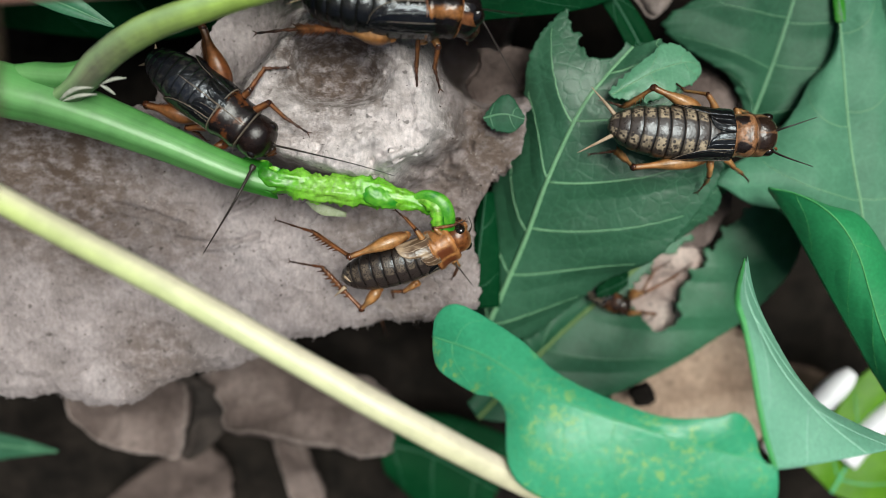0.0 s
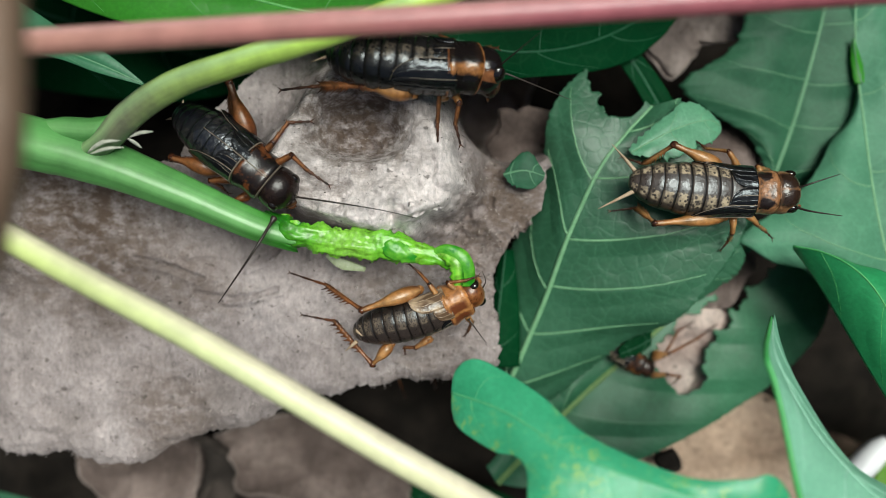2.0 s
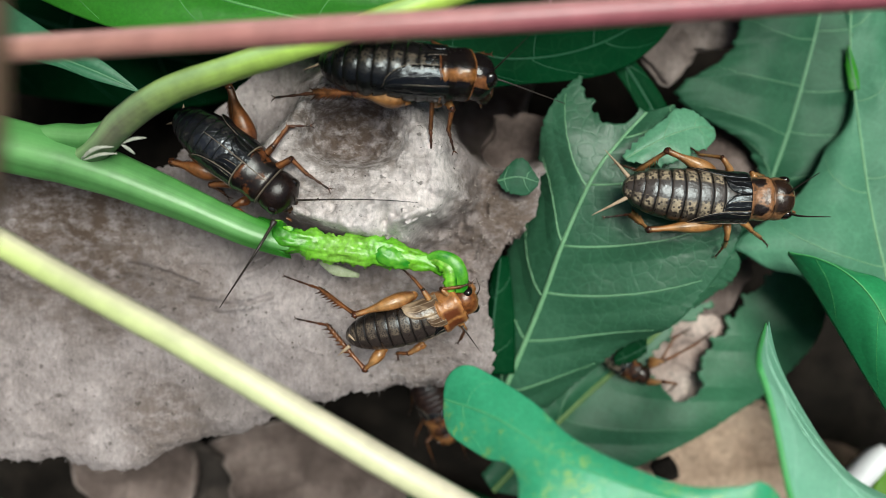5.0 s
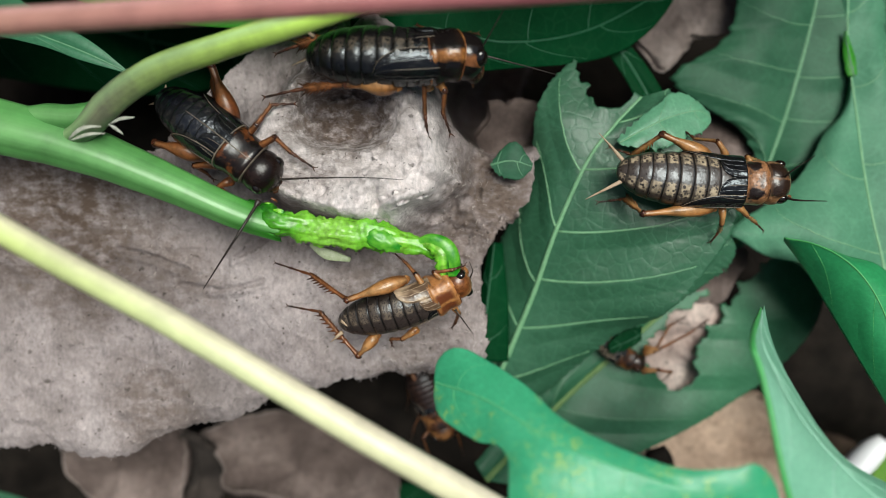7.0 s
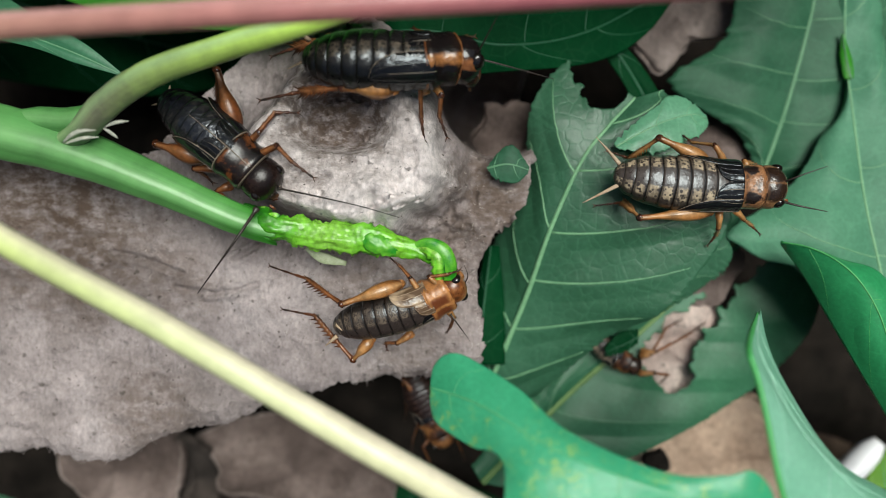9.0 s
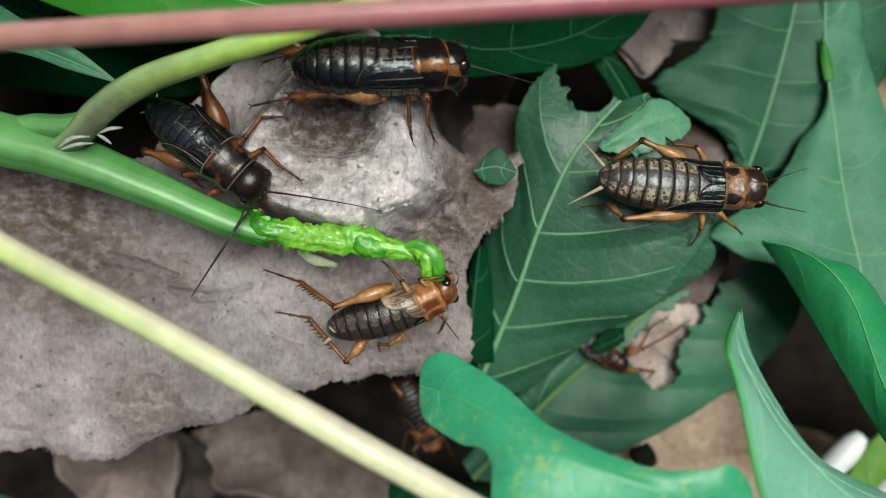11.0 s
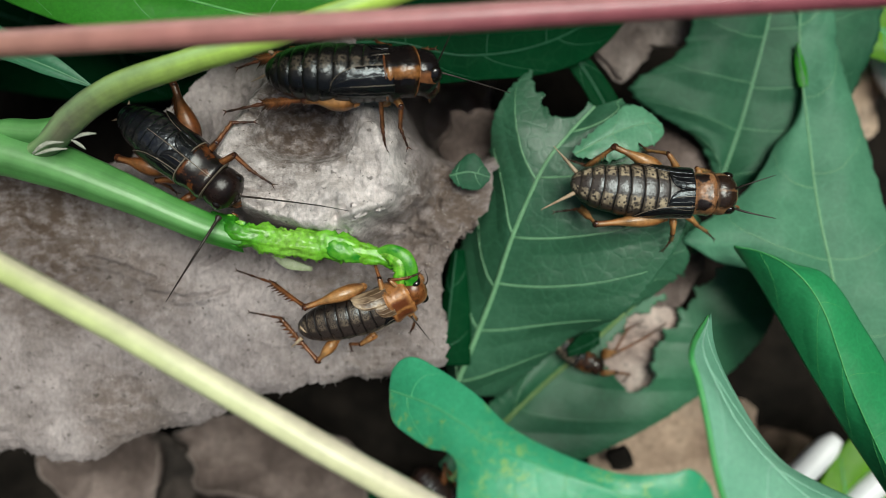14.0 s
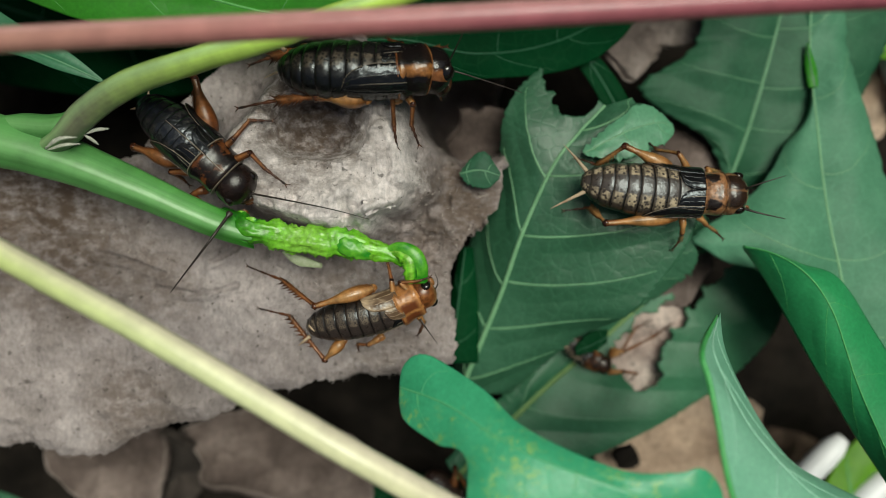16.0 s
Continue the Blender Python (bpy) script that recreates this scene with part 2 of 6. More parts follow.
def mottled_chitin(name, base, spot, rough=0.36, amount=1.0, groove=(0.006, 0.005, 0.005), mid=1.6, spec=0.5, reach=0.155, dots=0.62, cell=0.43):
    """A back plate: a plain band along the middle, a block of netted pale marks on either side,
    black flanks and a black groove where the next plate slides over it (all by UV)."""
    m, n, l, b = nodes_of(name)
    u, v = uv_of(n, l)
    wob = noise_at(n, l, 0.7, 3)
    side = math_node(n, l, "ADD", math_node(n, l, "ABSOLUTE", math_node(n, l, "SUBTRACT", u, 0.25)), math_node(n, l, "MULTIPLY", math_node(n, l, "SUBTRACT", wob, 0.5), 0.03))
    band = ramp(n, [(0.0, grey(0.0)), (0.050, grey(0.0)), (0.062, grey(1.0)), (reach - 0.02, grey(0.9)), (reach, grey(0.12)), (reach + 0.06, grey(0.0))])
    l.new(side, band.inputs[0])
    along = ramp(n, [(0.0, grey(0.4)), (0.10, grey(0.15)), (0.20, grey(1)), (0.62, grey(0.95)), (0.74, grey(0.0))])
    l.new(v, along.inputs[0])
    cells = noise_at(n, l, cell, kind="F1")
    net = ramp(n, [(0.34, grey(0.0)), (0.50, grey(amount))])
    l.new(cells, net.inputs[0])
    pale_lift = ramp(n, [(0.36, grey(0.35)), (dots, grey(1.0))])
    l.new(noise_at(n, l, 0.9, 3), pale_lift.inputs[0])
    fac = mix(n, l, 1.0, band.outputs[0], along.outputs[0], "MULTIPLY")
    fac = mix(n, l, 1.0, mix(n, l, 1.0, fac, net.outputs[0], "MULTIPLY"), pale_lift.outputs[0], "MULTIPLY")
    back = ramp(n, [(0.0, tuple(c * mid * 1.25 for c in base)), (0.05, tuple(c * mid for c in base)), (0.17, base), (0.24, tuple(c * 0.35 for c in base))])
    l.new(side, back.inputs[0])
    grain = ramp(n, [(0.3, grey(0.65)), (0.7, grey(1.1))])
    l.new(noise_at(n, l, 0.5, 4, 0.65), grain.inputs[0])
    col = mix(n, l, fac, mix(n, l, 1.0, back.outputs[0], grain.outputs[0], "MULTIPLY"), spot)
    edge = ramp(n, [(0.0, grey(0.7)), (0.04, grey(0.0)), (0.70, grey(0.0)), (0.80, grey(1))])
    l.new(v, edge.inputs[0])
    l.new(mix(n, l, edge.outputs[0], col, groove), b.inputs["Base Color"])
    rr = ramp(n, [(0.3, grey(rough * 0.8)), (0.7, grey(rough * 1.35))])
    l.new(noise_at(n, l, 0.6, 3), rr.inputs[0])
    l.new(rr.outputs[0], b.inputs["Roughness"])
    b.inputs["Specular IOR Level"].default_value = spec
    b.inputs["Specular Tint"].default_value = (0.88, 0.95, 1.0, 1)
    bump(n, l, b, [(noise_at(n, l, 1.6, 2, 0.5), 0.12), (cells, 0.02), (noise_at(n, l, 0.3, 3, 0.6), 0.022)])
    return m


def saddle(name, pale, dark, rough=0.26, wide=0.15, ends=0.12, flank=0.0, mid=0.05, spots=False):
    """Shield of the neck or the head: dark blotches on its back, a pale line along the middle, pale rims (by UV).
    spots: two round eye-like blotches instead of a broad dark band."""
    m, n, l, b = nodes_of(name)
    u, v = uv_of(n, l)
    wob = noise_at(n, l, 1.1, 4, 0.65)
    off = math_node(n, l, "ABSOLUTE", math_node(n, l, "SUBTRACT", u, 0.25))
    ad = math_node(n, l, "ADD", math_node(n, l, "MULTIPLY", wob, 0.06), off)
    br = ramp(n, [(0.3, tuple(c * 0.4 for c in pale)), (0.52, tuple(c * 0.85 for c in pale)), (0.7, tuple(c * 1.2 for c in pale))])
    l.new(noise_at(n, l, 0.8, 4, 0.65), br.inputs[0])
    if spots:
        dx = math_node(n, l, "DIVIDE", math_node(n, l, "SUBTRACT", off, 0.105), 0.072)
        dy = math_node(n, l, "DIVIDE", math_node(n, l, "SUBTRACT", v, 0.52), 0.33)
        far = math_node(n, l, "SQRT", math_node(n, l, "ADD", math_node(n, l, "MULTIPLY", dx, dx), math_node(n, l, "MULTIPLY", dy, dy)))
        far = math_node(n, l, "ADD", far, math_node(n, l, "MULTIPLY", math_node(n, l, "SUBTRACT", wob, 0.5), 1.3))
        sr = ramp(n, [(0.72, grey(1.0)), (0.98, grey(0.0))])
        l.new(far, sr.inputs[0])
        st = ramp(n, [(0.50, grey(0.0)), (0.60, grey(0.75))])
        l.new(noise_at(n, l, 1.5, 4, 0.6), st.inputs[0])
        fac = mix(n, l, 1.0, sr.outputs[0], st.outputs[0], "LIGHTEN")
    else:
        band = ramp(n, [(0.030, grey(mid)), (0.045, grey(1.0)), (wide, grey(1)), (wide + 0.03, grey(0.0)), (wide + 0.075, grey(0.0)), (wide + 0.1, grey(flank))])
        l.new(ad, band.inputs[0])
        along = ramp(n, [(0.06, grey(ends)), (0.22, grey(1)), (0.74, grey(1.0)), (0.9, grey(ends))])
        l.new(v, along.inputs[0])
        fac = mix(n, l, 1.0, band.outputs[0], along.outputs[0], "MULTIPLY")
    l.new(mix(n, l, fac, br.outputs[0], dark), b.inputs["Base Color"])
    rr = ramp(n, [(0.3, grey(rough * 0.8)), (0.7, grey(rough * 1.5))])
    l.new(wob, rr.inputs[0])
    l.new(rr.outputs[0], b.inputs["Roughness"])
    bump(n, l, b, [(noise_at(n, l, 1.3, 2, 0.5), 0.16), (noise_at(n, l, 0.35, 3), 0.03)])
    return m


def wing_material(name, dark, line, rough, pale=0.12):
    """Horny wing pad with a fan of fine veins along it (by UV) and a paler blaze."""
    m, n, l, b = nodes_of(name)
    tc, sep = n.new("ShaderNodeTexCoord"), n.new("ShaderNodeSeparateXYZ")
    l.new(tc.outputs["UV"], sep.inputs[0])
    wob = noise_at(n, l, 1.4, 3)
    ad = n.new("ShaderNodeMath"); ad.operation = "MULTIPLY_ADD"; ad.inputs[1].default_value = 0.16
    l.new(wob, ad.inputs[0]), l.new(sep.outputs[1], ad.inputs[2])
    wv = n.new("ShaderNodeMath"); wv.operation = "MULTIPLY"; wv.inputs[1].default_value = 4.0
    pp = n.new("ShaderNodeMath"); pp.operation = "PINGPONG"; pp.inputs[1].default_value = 0.5
    l.new(ad.outputs[0], wv.inputs[0]), l.new(wv.outputs[0], pp.inputs[0])
    ln = ramp(n, [(0.0, grey(0.8)), (0.07, grey(0.0))])
    l.new(pp.outputs[0], ln.inputs[0])
    bl = ramp(n, [(0.5, grey(0.0)), (0.68, grey(pale * 1.8))])
    l.new(noise_at(n, l, 1.6, 3, 0.5, (0.5, 1, 1)), bl.inputs[0])
    col = mix(n, l, ln.outputs[0], mix(n, l, bl.outputs[0], dark, line), line)
    l.new(col, b.inputs["Base Color"])
    b.inputs["Roughness"].default_value = rough
    b.inputs["Specular IOR Level"].default_value = 0.5
    b.inputs["Specular Tint"].default_value = (0.85, 0.94, 1.0, 1)
    bump(n, l, b, [(ln.outputs[0], 0.02), (noise_at(n, l, 1.3, 2, 0.5), 0.2), (noise_at(n, l, 0.3, 3), 0.02)])
    return m


# the last pulp colour here brightens the peak as light would
PULP = pulp_material("pulp", (0.275, 0.234, 0.224), (0.432, 0.371, 0.366), (0.535, 0.469, 0.466), pale_lift=(0.88, 0.80, 0.785),
                     stains_and_shade=((17.8, 17.8, 10.0, 0.9), (14.5, 19.5, 7.0, 0.6), (35, 5, 8.0, 0.4), (36, -1, 8.0, 0.5), (29, 1, 5.0, 0.5), (-23, 9, 16.0, 0.95), (-40, 2, 14.0, 0.6), (-11, -2, 8.0, 0.3), (38.5, 20, 9.0, 0.8), (39.5, 7.5, 5.0, 0.6), (9, 7, 6.0, 0.5), (24, -6, 5.0, 0.35), (-10, -24, 7.0, 0.4), (19.3, -4.7, 6.5, 0.55), (-6.1, -5.1, 6.0, 0.45), (-21.2, -4.7, 8.0, 0.60), (28.9, -14.2, 6.0, 0.50), (23.3, -17.0, 5.0, 0.45), (-12.5, -19.8, 7.0, 0.45), (36.0, 8.8, 6.0, 0.60)))
# brown pulp with the shade of the gaps put into its colour
PULP_SHADED = pulp_material("pulp_shaded", (0.07, 0.052, 0.046), (0.155, 0.117, 0.105), (0.29, 0.228, 0.207))
# near-black copy: shade on the tilted rib painted in
PULP_SHADED_BLACK = pulp_material("pulp_shaded_black", (0.022, 0.018, 0.016), (0.045, 0.037, 0.033), (0.10, 0.08, 0.07))
PULP_PINK = pulp_material("pulp_pink", (0.46, 0.33, 0.29), (0.64, 0.51, 0.46), (0.74, 0.62, 0.56))
PULP_MID = pulp_material("pulp_grey_brown", (0.16, 0.125, 0.112), (0.265, 0.215, 0.195), (0.38, 0.315, 0.29))
# tan floor darkened by painted shade from the leaves over it
PULP_TAN_SHADED = pulp_material("pulp_tan_shaded", (0.03, 0.021, 0.016), (0.075, 0.05, 0.037), (0.13, 0.088, 0.066))
PULP_TAN = pulp_material("pulp_tan", (0.40, 0.28, 0.205), (0.52, 0.38, 0.285), (0.60, 0.46, 0.36))
FIBRE = plain("paper_fibre", [(0.3, (0.55, 0.48, 0.43)), (0.7, (0.78, 0.71, 0.66))], 2, 0.9, 0.0, 0.1, spec=0.2)
CRUMB = plain("crumbs", [(0.3, (0.03, 0.024, 0.02)), (0.7, (0.10, 0.08, 0.065))], 1, 0.85, 0.02, 0.3, spec=0.2)
SOIL = plain("soil", [(0.3, (0.010, 0.009, 0.008)), (0.7, (0.03, 0.024, 0.02))], 6, 0.95, 0.8, 0.5, spec=0.08)
LEAF_UNDER = leaf_material("leaf_underside", (0.018, 0.082, 0.042), (0.041, 0.136, 0.073), 0.55, 0.15, 0.25, 0.25, relief=0.5)
LEAF_BACK = leaf_material("leaf_dull_underside", (0.03, 0.125, 0.06), (0.055, 0.19, 0.10), 0.45, 0.2, 0.2, 0.4, relief=0.4)
LEAF_EATEN = leaf_material("leaf_eaten_underside", (0.026, 0.102, 0.050), (0.048, 0.155, 0.084), 0.43, 0.2, 0.4, 0.6, relief=0.8, net_mm=1.9)
# lit copy of the eaten leaf's skin: its sheen is in the colour
LEAF_LOBE_LIT = leaf_material("leaf_lobe_lit", (0.115, 0.33, 0.19), (0.16, 0.41, 0.245), 0.38, 0.25, 0.25, 0.6, relief=0.4)
LEAF_PALE = leaf_material("leaf_pale_underside", (0.064, 0.205, 0.118), (0.105, 0.285, 0.172), 0.55, 0.2, 0.25, 0.3, relief=0.5)
LEAF_TOP = leaf_material("leaf_glossy_top", (0.045, 0.34, 0.165), (0.07, 0.42, 0.215), 0.40, 0.15, 0.15, 0.5, speck=(0.24, 0.46, 0.13), relief=0.5)
LEAF_DARKGLOSS = leaf_material("leaf_dark_gloss", (0.022, 0.225, 0.075), (0.04, 0.31, 0.115), 0.4, 0.2, 0.2, 0.4, relief=0.4)
LEAF_SILVER = leaf_material("leaf_silver", (0.19, 0.47, 0.32), (0.26, 0.55, 0.40), 0.5, 0.25, 0.15, 0.4, relief=0.35)
# deep green darkened further: shade under and behind other leaves painted in
LEAF_DEEP_SHADED = leaf_material("leaf_deep_green_shaded", (0.002, 0.032, 0.010), (0.004, 0.05, 0.016), 0.55, 0.12, 0.3, 0.03, relief=0.35)
LEAF_FRESH = leaf_material("leaf_fresh_green", (0.055, 0.33, 0.028), (0.095, 0.42, 0.05), 0.4, 0.5, 0.08, relief=0.5)
LEAF_LIME = leaf_material("leaf_lime", (0.12, 0.33, 0.02), (0.22, 0.48, 0.03), 0.5, 0.5, 0.3)
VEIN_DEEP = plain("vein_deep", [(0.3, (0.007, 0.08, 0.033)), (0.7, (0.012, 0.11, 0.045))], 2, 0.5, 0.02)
VEIN_WHITE = plain("vein_white", [(0.3, (0.33, 0.62, 0.46)), (0.7, (0.40, 0.68, 0.53))], 2, 0.6, 0.0)
VEIN_HEM = plain("leaf_hem", [(0.3, (0.06, 0.36, 0.09)), (0.7, (0.10, 0.44, 0.13))], 2, 0.45, 0.02)
VEIN_OLIVE = plain("vein_olive", [(0.3, (0.11, 0.21, 0.06)), (0.7, (0.16, 0.28, 0.085))], 2, 0.5, 0.02)
VEIN_PALE = plain("vein_pale", [(0.3, (0.16, 0.36, 0.18)), (0.7, (0.22, 0.45, 0.24))], 2, 0.5, 0.02)
VEIN_DIM = plain("vein_dim", [(0.3, (0.10, 0.26, 0.13)), (0.7, (0.14, 0.31, 0.17))], 2, 0.5, 0.02)
VEIN_TOP = plain("vein_top", [(0.3, (0.09, 0.36, 0.08)), (0.7, (0.14, 0.44, 0.11))], 2, 0.45, 0.02)
VEIN_YELLOW = plain("vein_yellow", [(0.3, (0.08, 0.42, 0.19)), (0.7, (0.13, 0.48, 0.21))], 2, 0.45, 0.02)
# upper-side tints paint in highlights; the yellow stem's is also a pink flush
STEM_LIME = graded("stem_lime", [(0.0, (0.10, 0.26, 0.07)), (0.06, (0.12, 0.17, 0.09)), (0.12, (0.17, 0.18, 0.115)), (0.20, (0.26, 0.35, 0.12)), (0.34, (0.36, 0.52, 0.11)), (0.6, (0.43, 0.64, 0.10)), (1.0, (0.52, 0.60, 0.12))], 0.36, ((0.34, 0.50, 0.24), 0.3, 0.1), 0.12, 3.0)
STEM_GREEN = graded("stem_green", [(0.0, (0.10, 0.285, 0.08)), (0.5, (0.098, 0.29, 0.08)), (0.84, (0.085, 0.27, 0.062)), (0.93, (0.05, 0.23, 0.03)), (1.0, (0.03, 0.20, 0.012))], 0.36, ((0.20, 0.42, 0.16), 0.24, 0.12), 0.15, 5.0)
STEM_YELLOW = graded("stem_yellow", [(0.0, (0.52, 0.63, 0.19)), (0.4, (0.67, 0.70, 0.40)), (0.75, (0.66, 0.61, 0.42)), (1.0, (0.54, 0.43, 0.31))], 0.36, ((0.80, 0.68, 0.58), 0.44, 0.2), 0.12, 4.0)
# the far end is darker: shade painted into the pink
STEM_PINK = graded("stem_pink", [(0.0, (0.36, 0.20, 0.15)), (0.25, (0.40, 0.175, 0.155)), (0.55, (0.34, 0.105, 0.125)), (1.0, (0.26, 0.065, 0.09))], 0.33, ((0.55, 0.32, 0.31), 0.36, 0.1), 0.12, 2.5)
STEM_BROWN = plain("stem_brown", [(0.3, (0.125, 0.078, 0.052)), (0.7, (0.18, 0.115, 0.078))], 8, 0.5, 0.06, 0.2)
PEEL = plain("peeled_skin", [(0.3, (0.30, 0.36, 0.20)), (0.7, (0.46, 0.50, 0.34))], 0.8, 0.4, 0.03)
BRACT = plain("bract_white", [(0.3, (0.45, 0.47, 0.38)), (0.7, (0.7, 0.7, 0.6))], 0.8, 0.5, 0.03)
FLESH = graded("stem_flesh", [(0.0, (0.012, 0.10, 0.007)), (0.12, (0.022, 0.16, 0.008)), (0.22, (0.075, 0.31, 0.016)), (0.30, (0.16, 0.45, 0.03)), (0.45, (0.24, 0.53, 0.06)), (0.58, (0.19, 0.48, 0.04)), (0.68, (0.12, 0.42, 0.02)), (0.8, (0.18, 0.47, 0.03)), (1.0, (0.07, 0.34, 0.012))], 0.33, None, 0.5, 0.9)
FLESH_DARK = plain("stem_flesh_dark", [(0.34, (0.02, 0.21, 0.01)), (0.68, (0.15, 0.44, 0.035))], 1.6, 0.28, 0.03, 0.15)
SURROUND = plain("surround_dark", [(0.3, (0.035, 0.04, 0.04)), (0.7, (0.06, 0.065, 0.065))], 30, 0.5, 0.02, 0.2)
WHITE_PLASTIC = plain("white_plastic", [(0.3, (0.74, 0.75, 0.78)), (0.7, (0.82, 0.82, 0.84))], 12, 0.35, 0.02, 0.05)
PLATE_BROWN = mottled_chitin("plate_mottled_brown", (0.034, 0.026, 0.022), (0.43, 0.345, 0.235), 0.3, mid=1.5, spec=0.7)
PLATE_GREY = mottled_chitin("plate_mottled_grey", (0.009, 0.008, 0.008), (0.17, 0.135, 0.10), 0.3, 0.7, mid=1.2, spec=0.6, dots=0.72)
PLATE_RUST = mottled_chitin("plate_mottled_rust", (0.026, 0.019, 0.017), (0.19, 0.148, 0.108), 0.3, 0.7, mid=1.3, reach=0.21, cell=0.22)
PLATE_DIM = mottled_chitin("plate_dim_red", (0.02, 0.010, 0.008), (0.07, 0.035, 0.02), 0.36, 0.5)
PLATE_BLACK = mottled_chitin("plate_black", (0.007, 0.007, 0.009), (0.055, 0.05, 0.045), 0.2, 0.6, spec=1.0, dots=0.72)
CHITIN_BLACK = plain("chitin_black", [(0.3, (0.005, 0.004, 0.004)), (0.7, (0.02, 0.011, 0.009))], 1.4, 0.2, 0.02, 0.3, spec=0.3)
CHITIN_DARK = plain("chitin_dark_brown", [(0.35, (0.012, 0.008, 0.006)), (0.65, (0.05, 0.022, 0.012))], 1.0, 0.22, 0.005, 0.3, spec=0.6)
CHITIN_PATCH = plain("chitin_patched", [(0.38, (0.012, 0.006, 0.004)), (0.5, (0.10, 0.035, 0.012)), (0.62, (0.36, 0.16, 0.055))], 2.2, 0.3, 0.005, 0.3)
SADDLE_TAN = saddle("saddle_tan", (0.29, 0.135, 0.06), (0.012, 0.007, 0.006), 0.26, spots=True)
SADDLE_DARK = saddle("saddle_dark", (0.33, 0.135, 0.04), (0.008, 0.006, 0.006), 0.2, 0.15, 0.97, 1.0, 1.0)
HEAD_DARK = saddle("head_dark", (0.24, 0.09, 0.03), (0.008, 0.006, 0.006), 0.16, 0.19, 1.0, 1.0, 1.0)
HEAD_TAN = saddle("head_tan", (0.25, 0.125, 0.06), (0.022, 0.012, 0.008), 0.2, 0.16, 0.3)
# pale strip on top of the legs is a painted highlight
AMBER = graded("leg_amber", [(0.0, (0.16, 0.055, 0.016)), (0.2, (0.33, 0.135, 0.04)), (0.55, (0.42, 0.20, 0.068)), (0.85, (0.29, 0.11, 0.03)), (1.0, (0.10, 0.03, 0.011))], 0.28, ((0.46, 0.26, 0.11), 0.25, 0.1), 0.55, 1.3)
AMBER_DARK = graded("leg_brown", [(0.0, (0.06, 0.018, 0.008)), (0.25, (0.17, 0.052, 0.015)), (0.7, (0.19, 0.065, 0.02)), (1.0, (0.035, 0.012, 0.006))], 0.32, ((0.30, 0.13, 0.05), 0.25, 0.1), 0.55, 1.1)
TARSUS = graded("foot_dark", [(0.0, (0.13, 0.042, 0.014)), (0.4, (0.07, 0.024, 0.010)), (1.0, (0.018, 0.009, 0.006))], 0.3, mottle=0.5)
CERCUS = plain("cercus_pale", [(0.3, (0.33, 0.22, 0.13)), (0.7, (0.55, 0.42, 0.29))], 1, 0.5, 0.01)
WING = wing_material("wing_pad_dark", (0.006, 0.006, 0.007), (0.035, 0.028, 0.022), 0.2)
WING_PALE = wing_material("wing_pad_pale", (0.10, 0.06, 0.035), (0.46, 0.34, 0.23), 0.28, 0.5)
KNEE = plain("knee_dark", [(0.35, (0.020, 0.008, 0.006)), (0.65, (0.10, 0.032, 0.014))], 0.8, 0.14, 0.01, 0.3, spec=0.6)
CHITIN_RUST = plain("chitin_rust", [(0.42, (0.007, 0.006, 0.006)), (0.54, (0.02, 0.010, 0.007)), (0.64, (0.14, 0.045, 0.014))], 2.0, 0.2, 0.01, 0.3, spec=0.4)
SADDLE_RED = saddle("saddle_red", (0.42, 0.185, 0.062), (0.12, 0.034, 0.012), 0.3, 0.10, 0.2, 0.3)
CHITIN_AMBER = plain("chitin_amber", [(0.34, (0.04, 0.014, 0.006)), (0.47, (0.18, 0.06, 0.018)), (0.70, (0.44, 0.20, 0.07))], 2.4, 0.26, 0.005, 0.25, spec=0.55)
WING_EDGE = plain("wing_rim", [(0.3, (0.12, 0.095, 0.07)), (0.7, (0.27, 0.22, 0.165))], 1, 0.4, 0.01)
MEMBRANE = plain("membrane", [(0.3, (0.10, 0.07, 0.05)), (0.7, (0.22, 0.17, 0.12))], 0.8, 0.4, 0.03)
EYE = plain("compound_eye", [(0.3, (0.004, 0.003, 0.003)), (0.7, (0.012, 0.008, 0.006))], 0.3, 0.12, 0.0, 0.1, spec=0.8)
ANTENNA = plain("antenna", [(0.3, (0.010, 0.008, 0.007)), (0.7, (0.05, 0.035, 0.028))], 0.7, 0.4, 0.0)


# ---- mesh tools; all lengths in millimetres ----
class Geo:
    def __init__(self, v=(), f=(), uv=()):
        self.v, self.f, self.uv = [tuple(map(float, p)) for p in v], [tuple(q) for q in f], [tuple(map(float, p)) for p in uv]

    def __add__(self, o):
        k = len(self.v)
        g = Geo(self.v, self.f, self.uv)
        g.v += o.v
        g.uv += o.uv
        g.f += [tuple(i + k for i in q) for q in o.f]
        return g


def spike(geo, face, length, way):
    """Pull one face of a mesh out into a thorn that leans along the way."""
    q = geo.f[face]
    p = np.array([geo.v[i] for i in q])
    out = np.cross(p[2] - p[0], p[1] - p[0])
    out = out / (np.linalg.norm(out) + 1e-12)
    tip = p.mean(0) + (out * 0.8 + np.array(way) * 0.6) * length
    geo.v.append(tuple(tip))
    geo.uv.append(geo.uv[q[0]])
    k = len(geo.v) - 1
    geo.f[face] = (q[0], q[1], k)
    geo.f += [(q[i], q[(i + 1) % len(q)], k) for i in range(1, len(q))]


def origin(ob):
    p = Vector((0, 0, 0))
    while ob:
        p += ob.matrix_basis.translation
        ob = ob.parent
    return p


def thing(name, base, label, category, group="", kind=""):
    ob = new(name)
    ob.empty_display_size = 0.005
    ob.location = Vector(base) * 0.001
    return tagged(ob, label, category, group, kind)


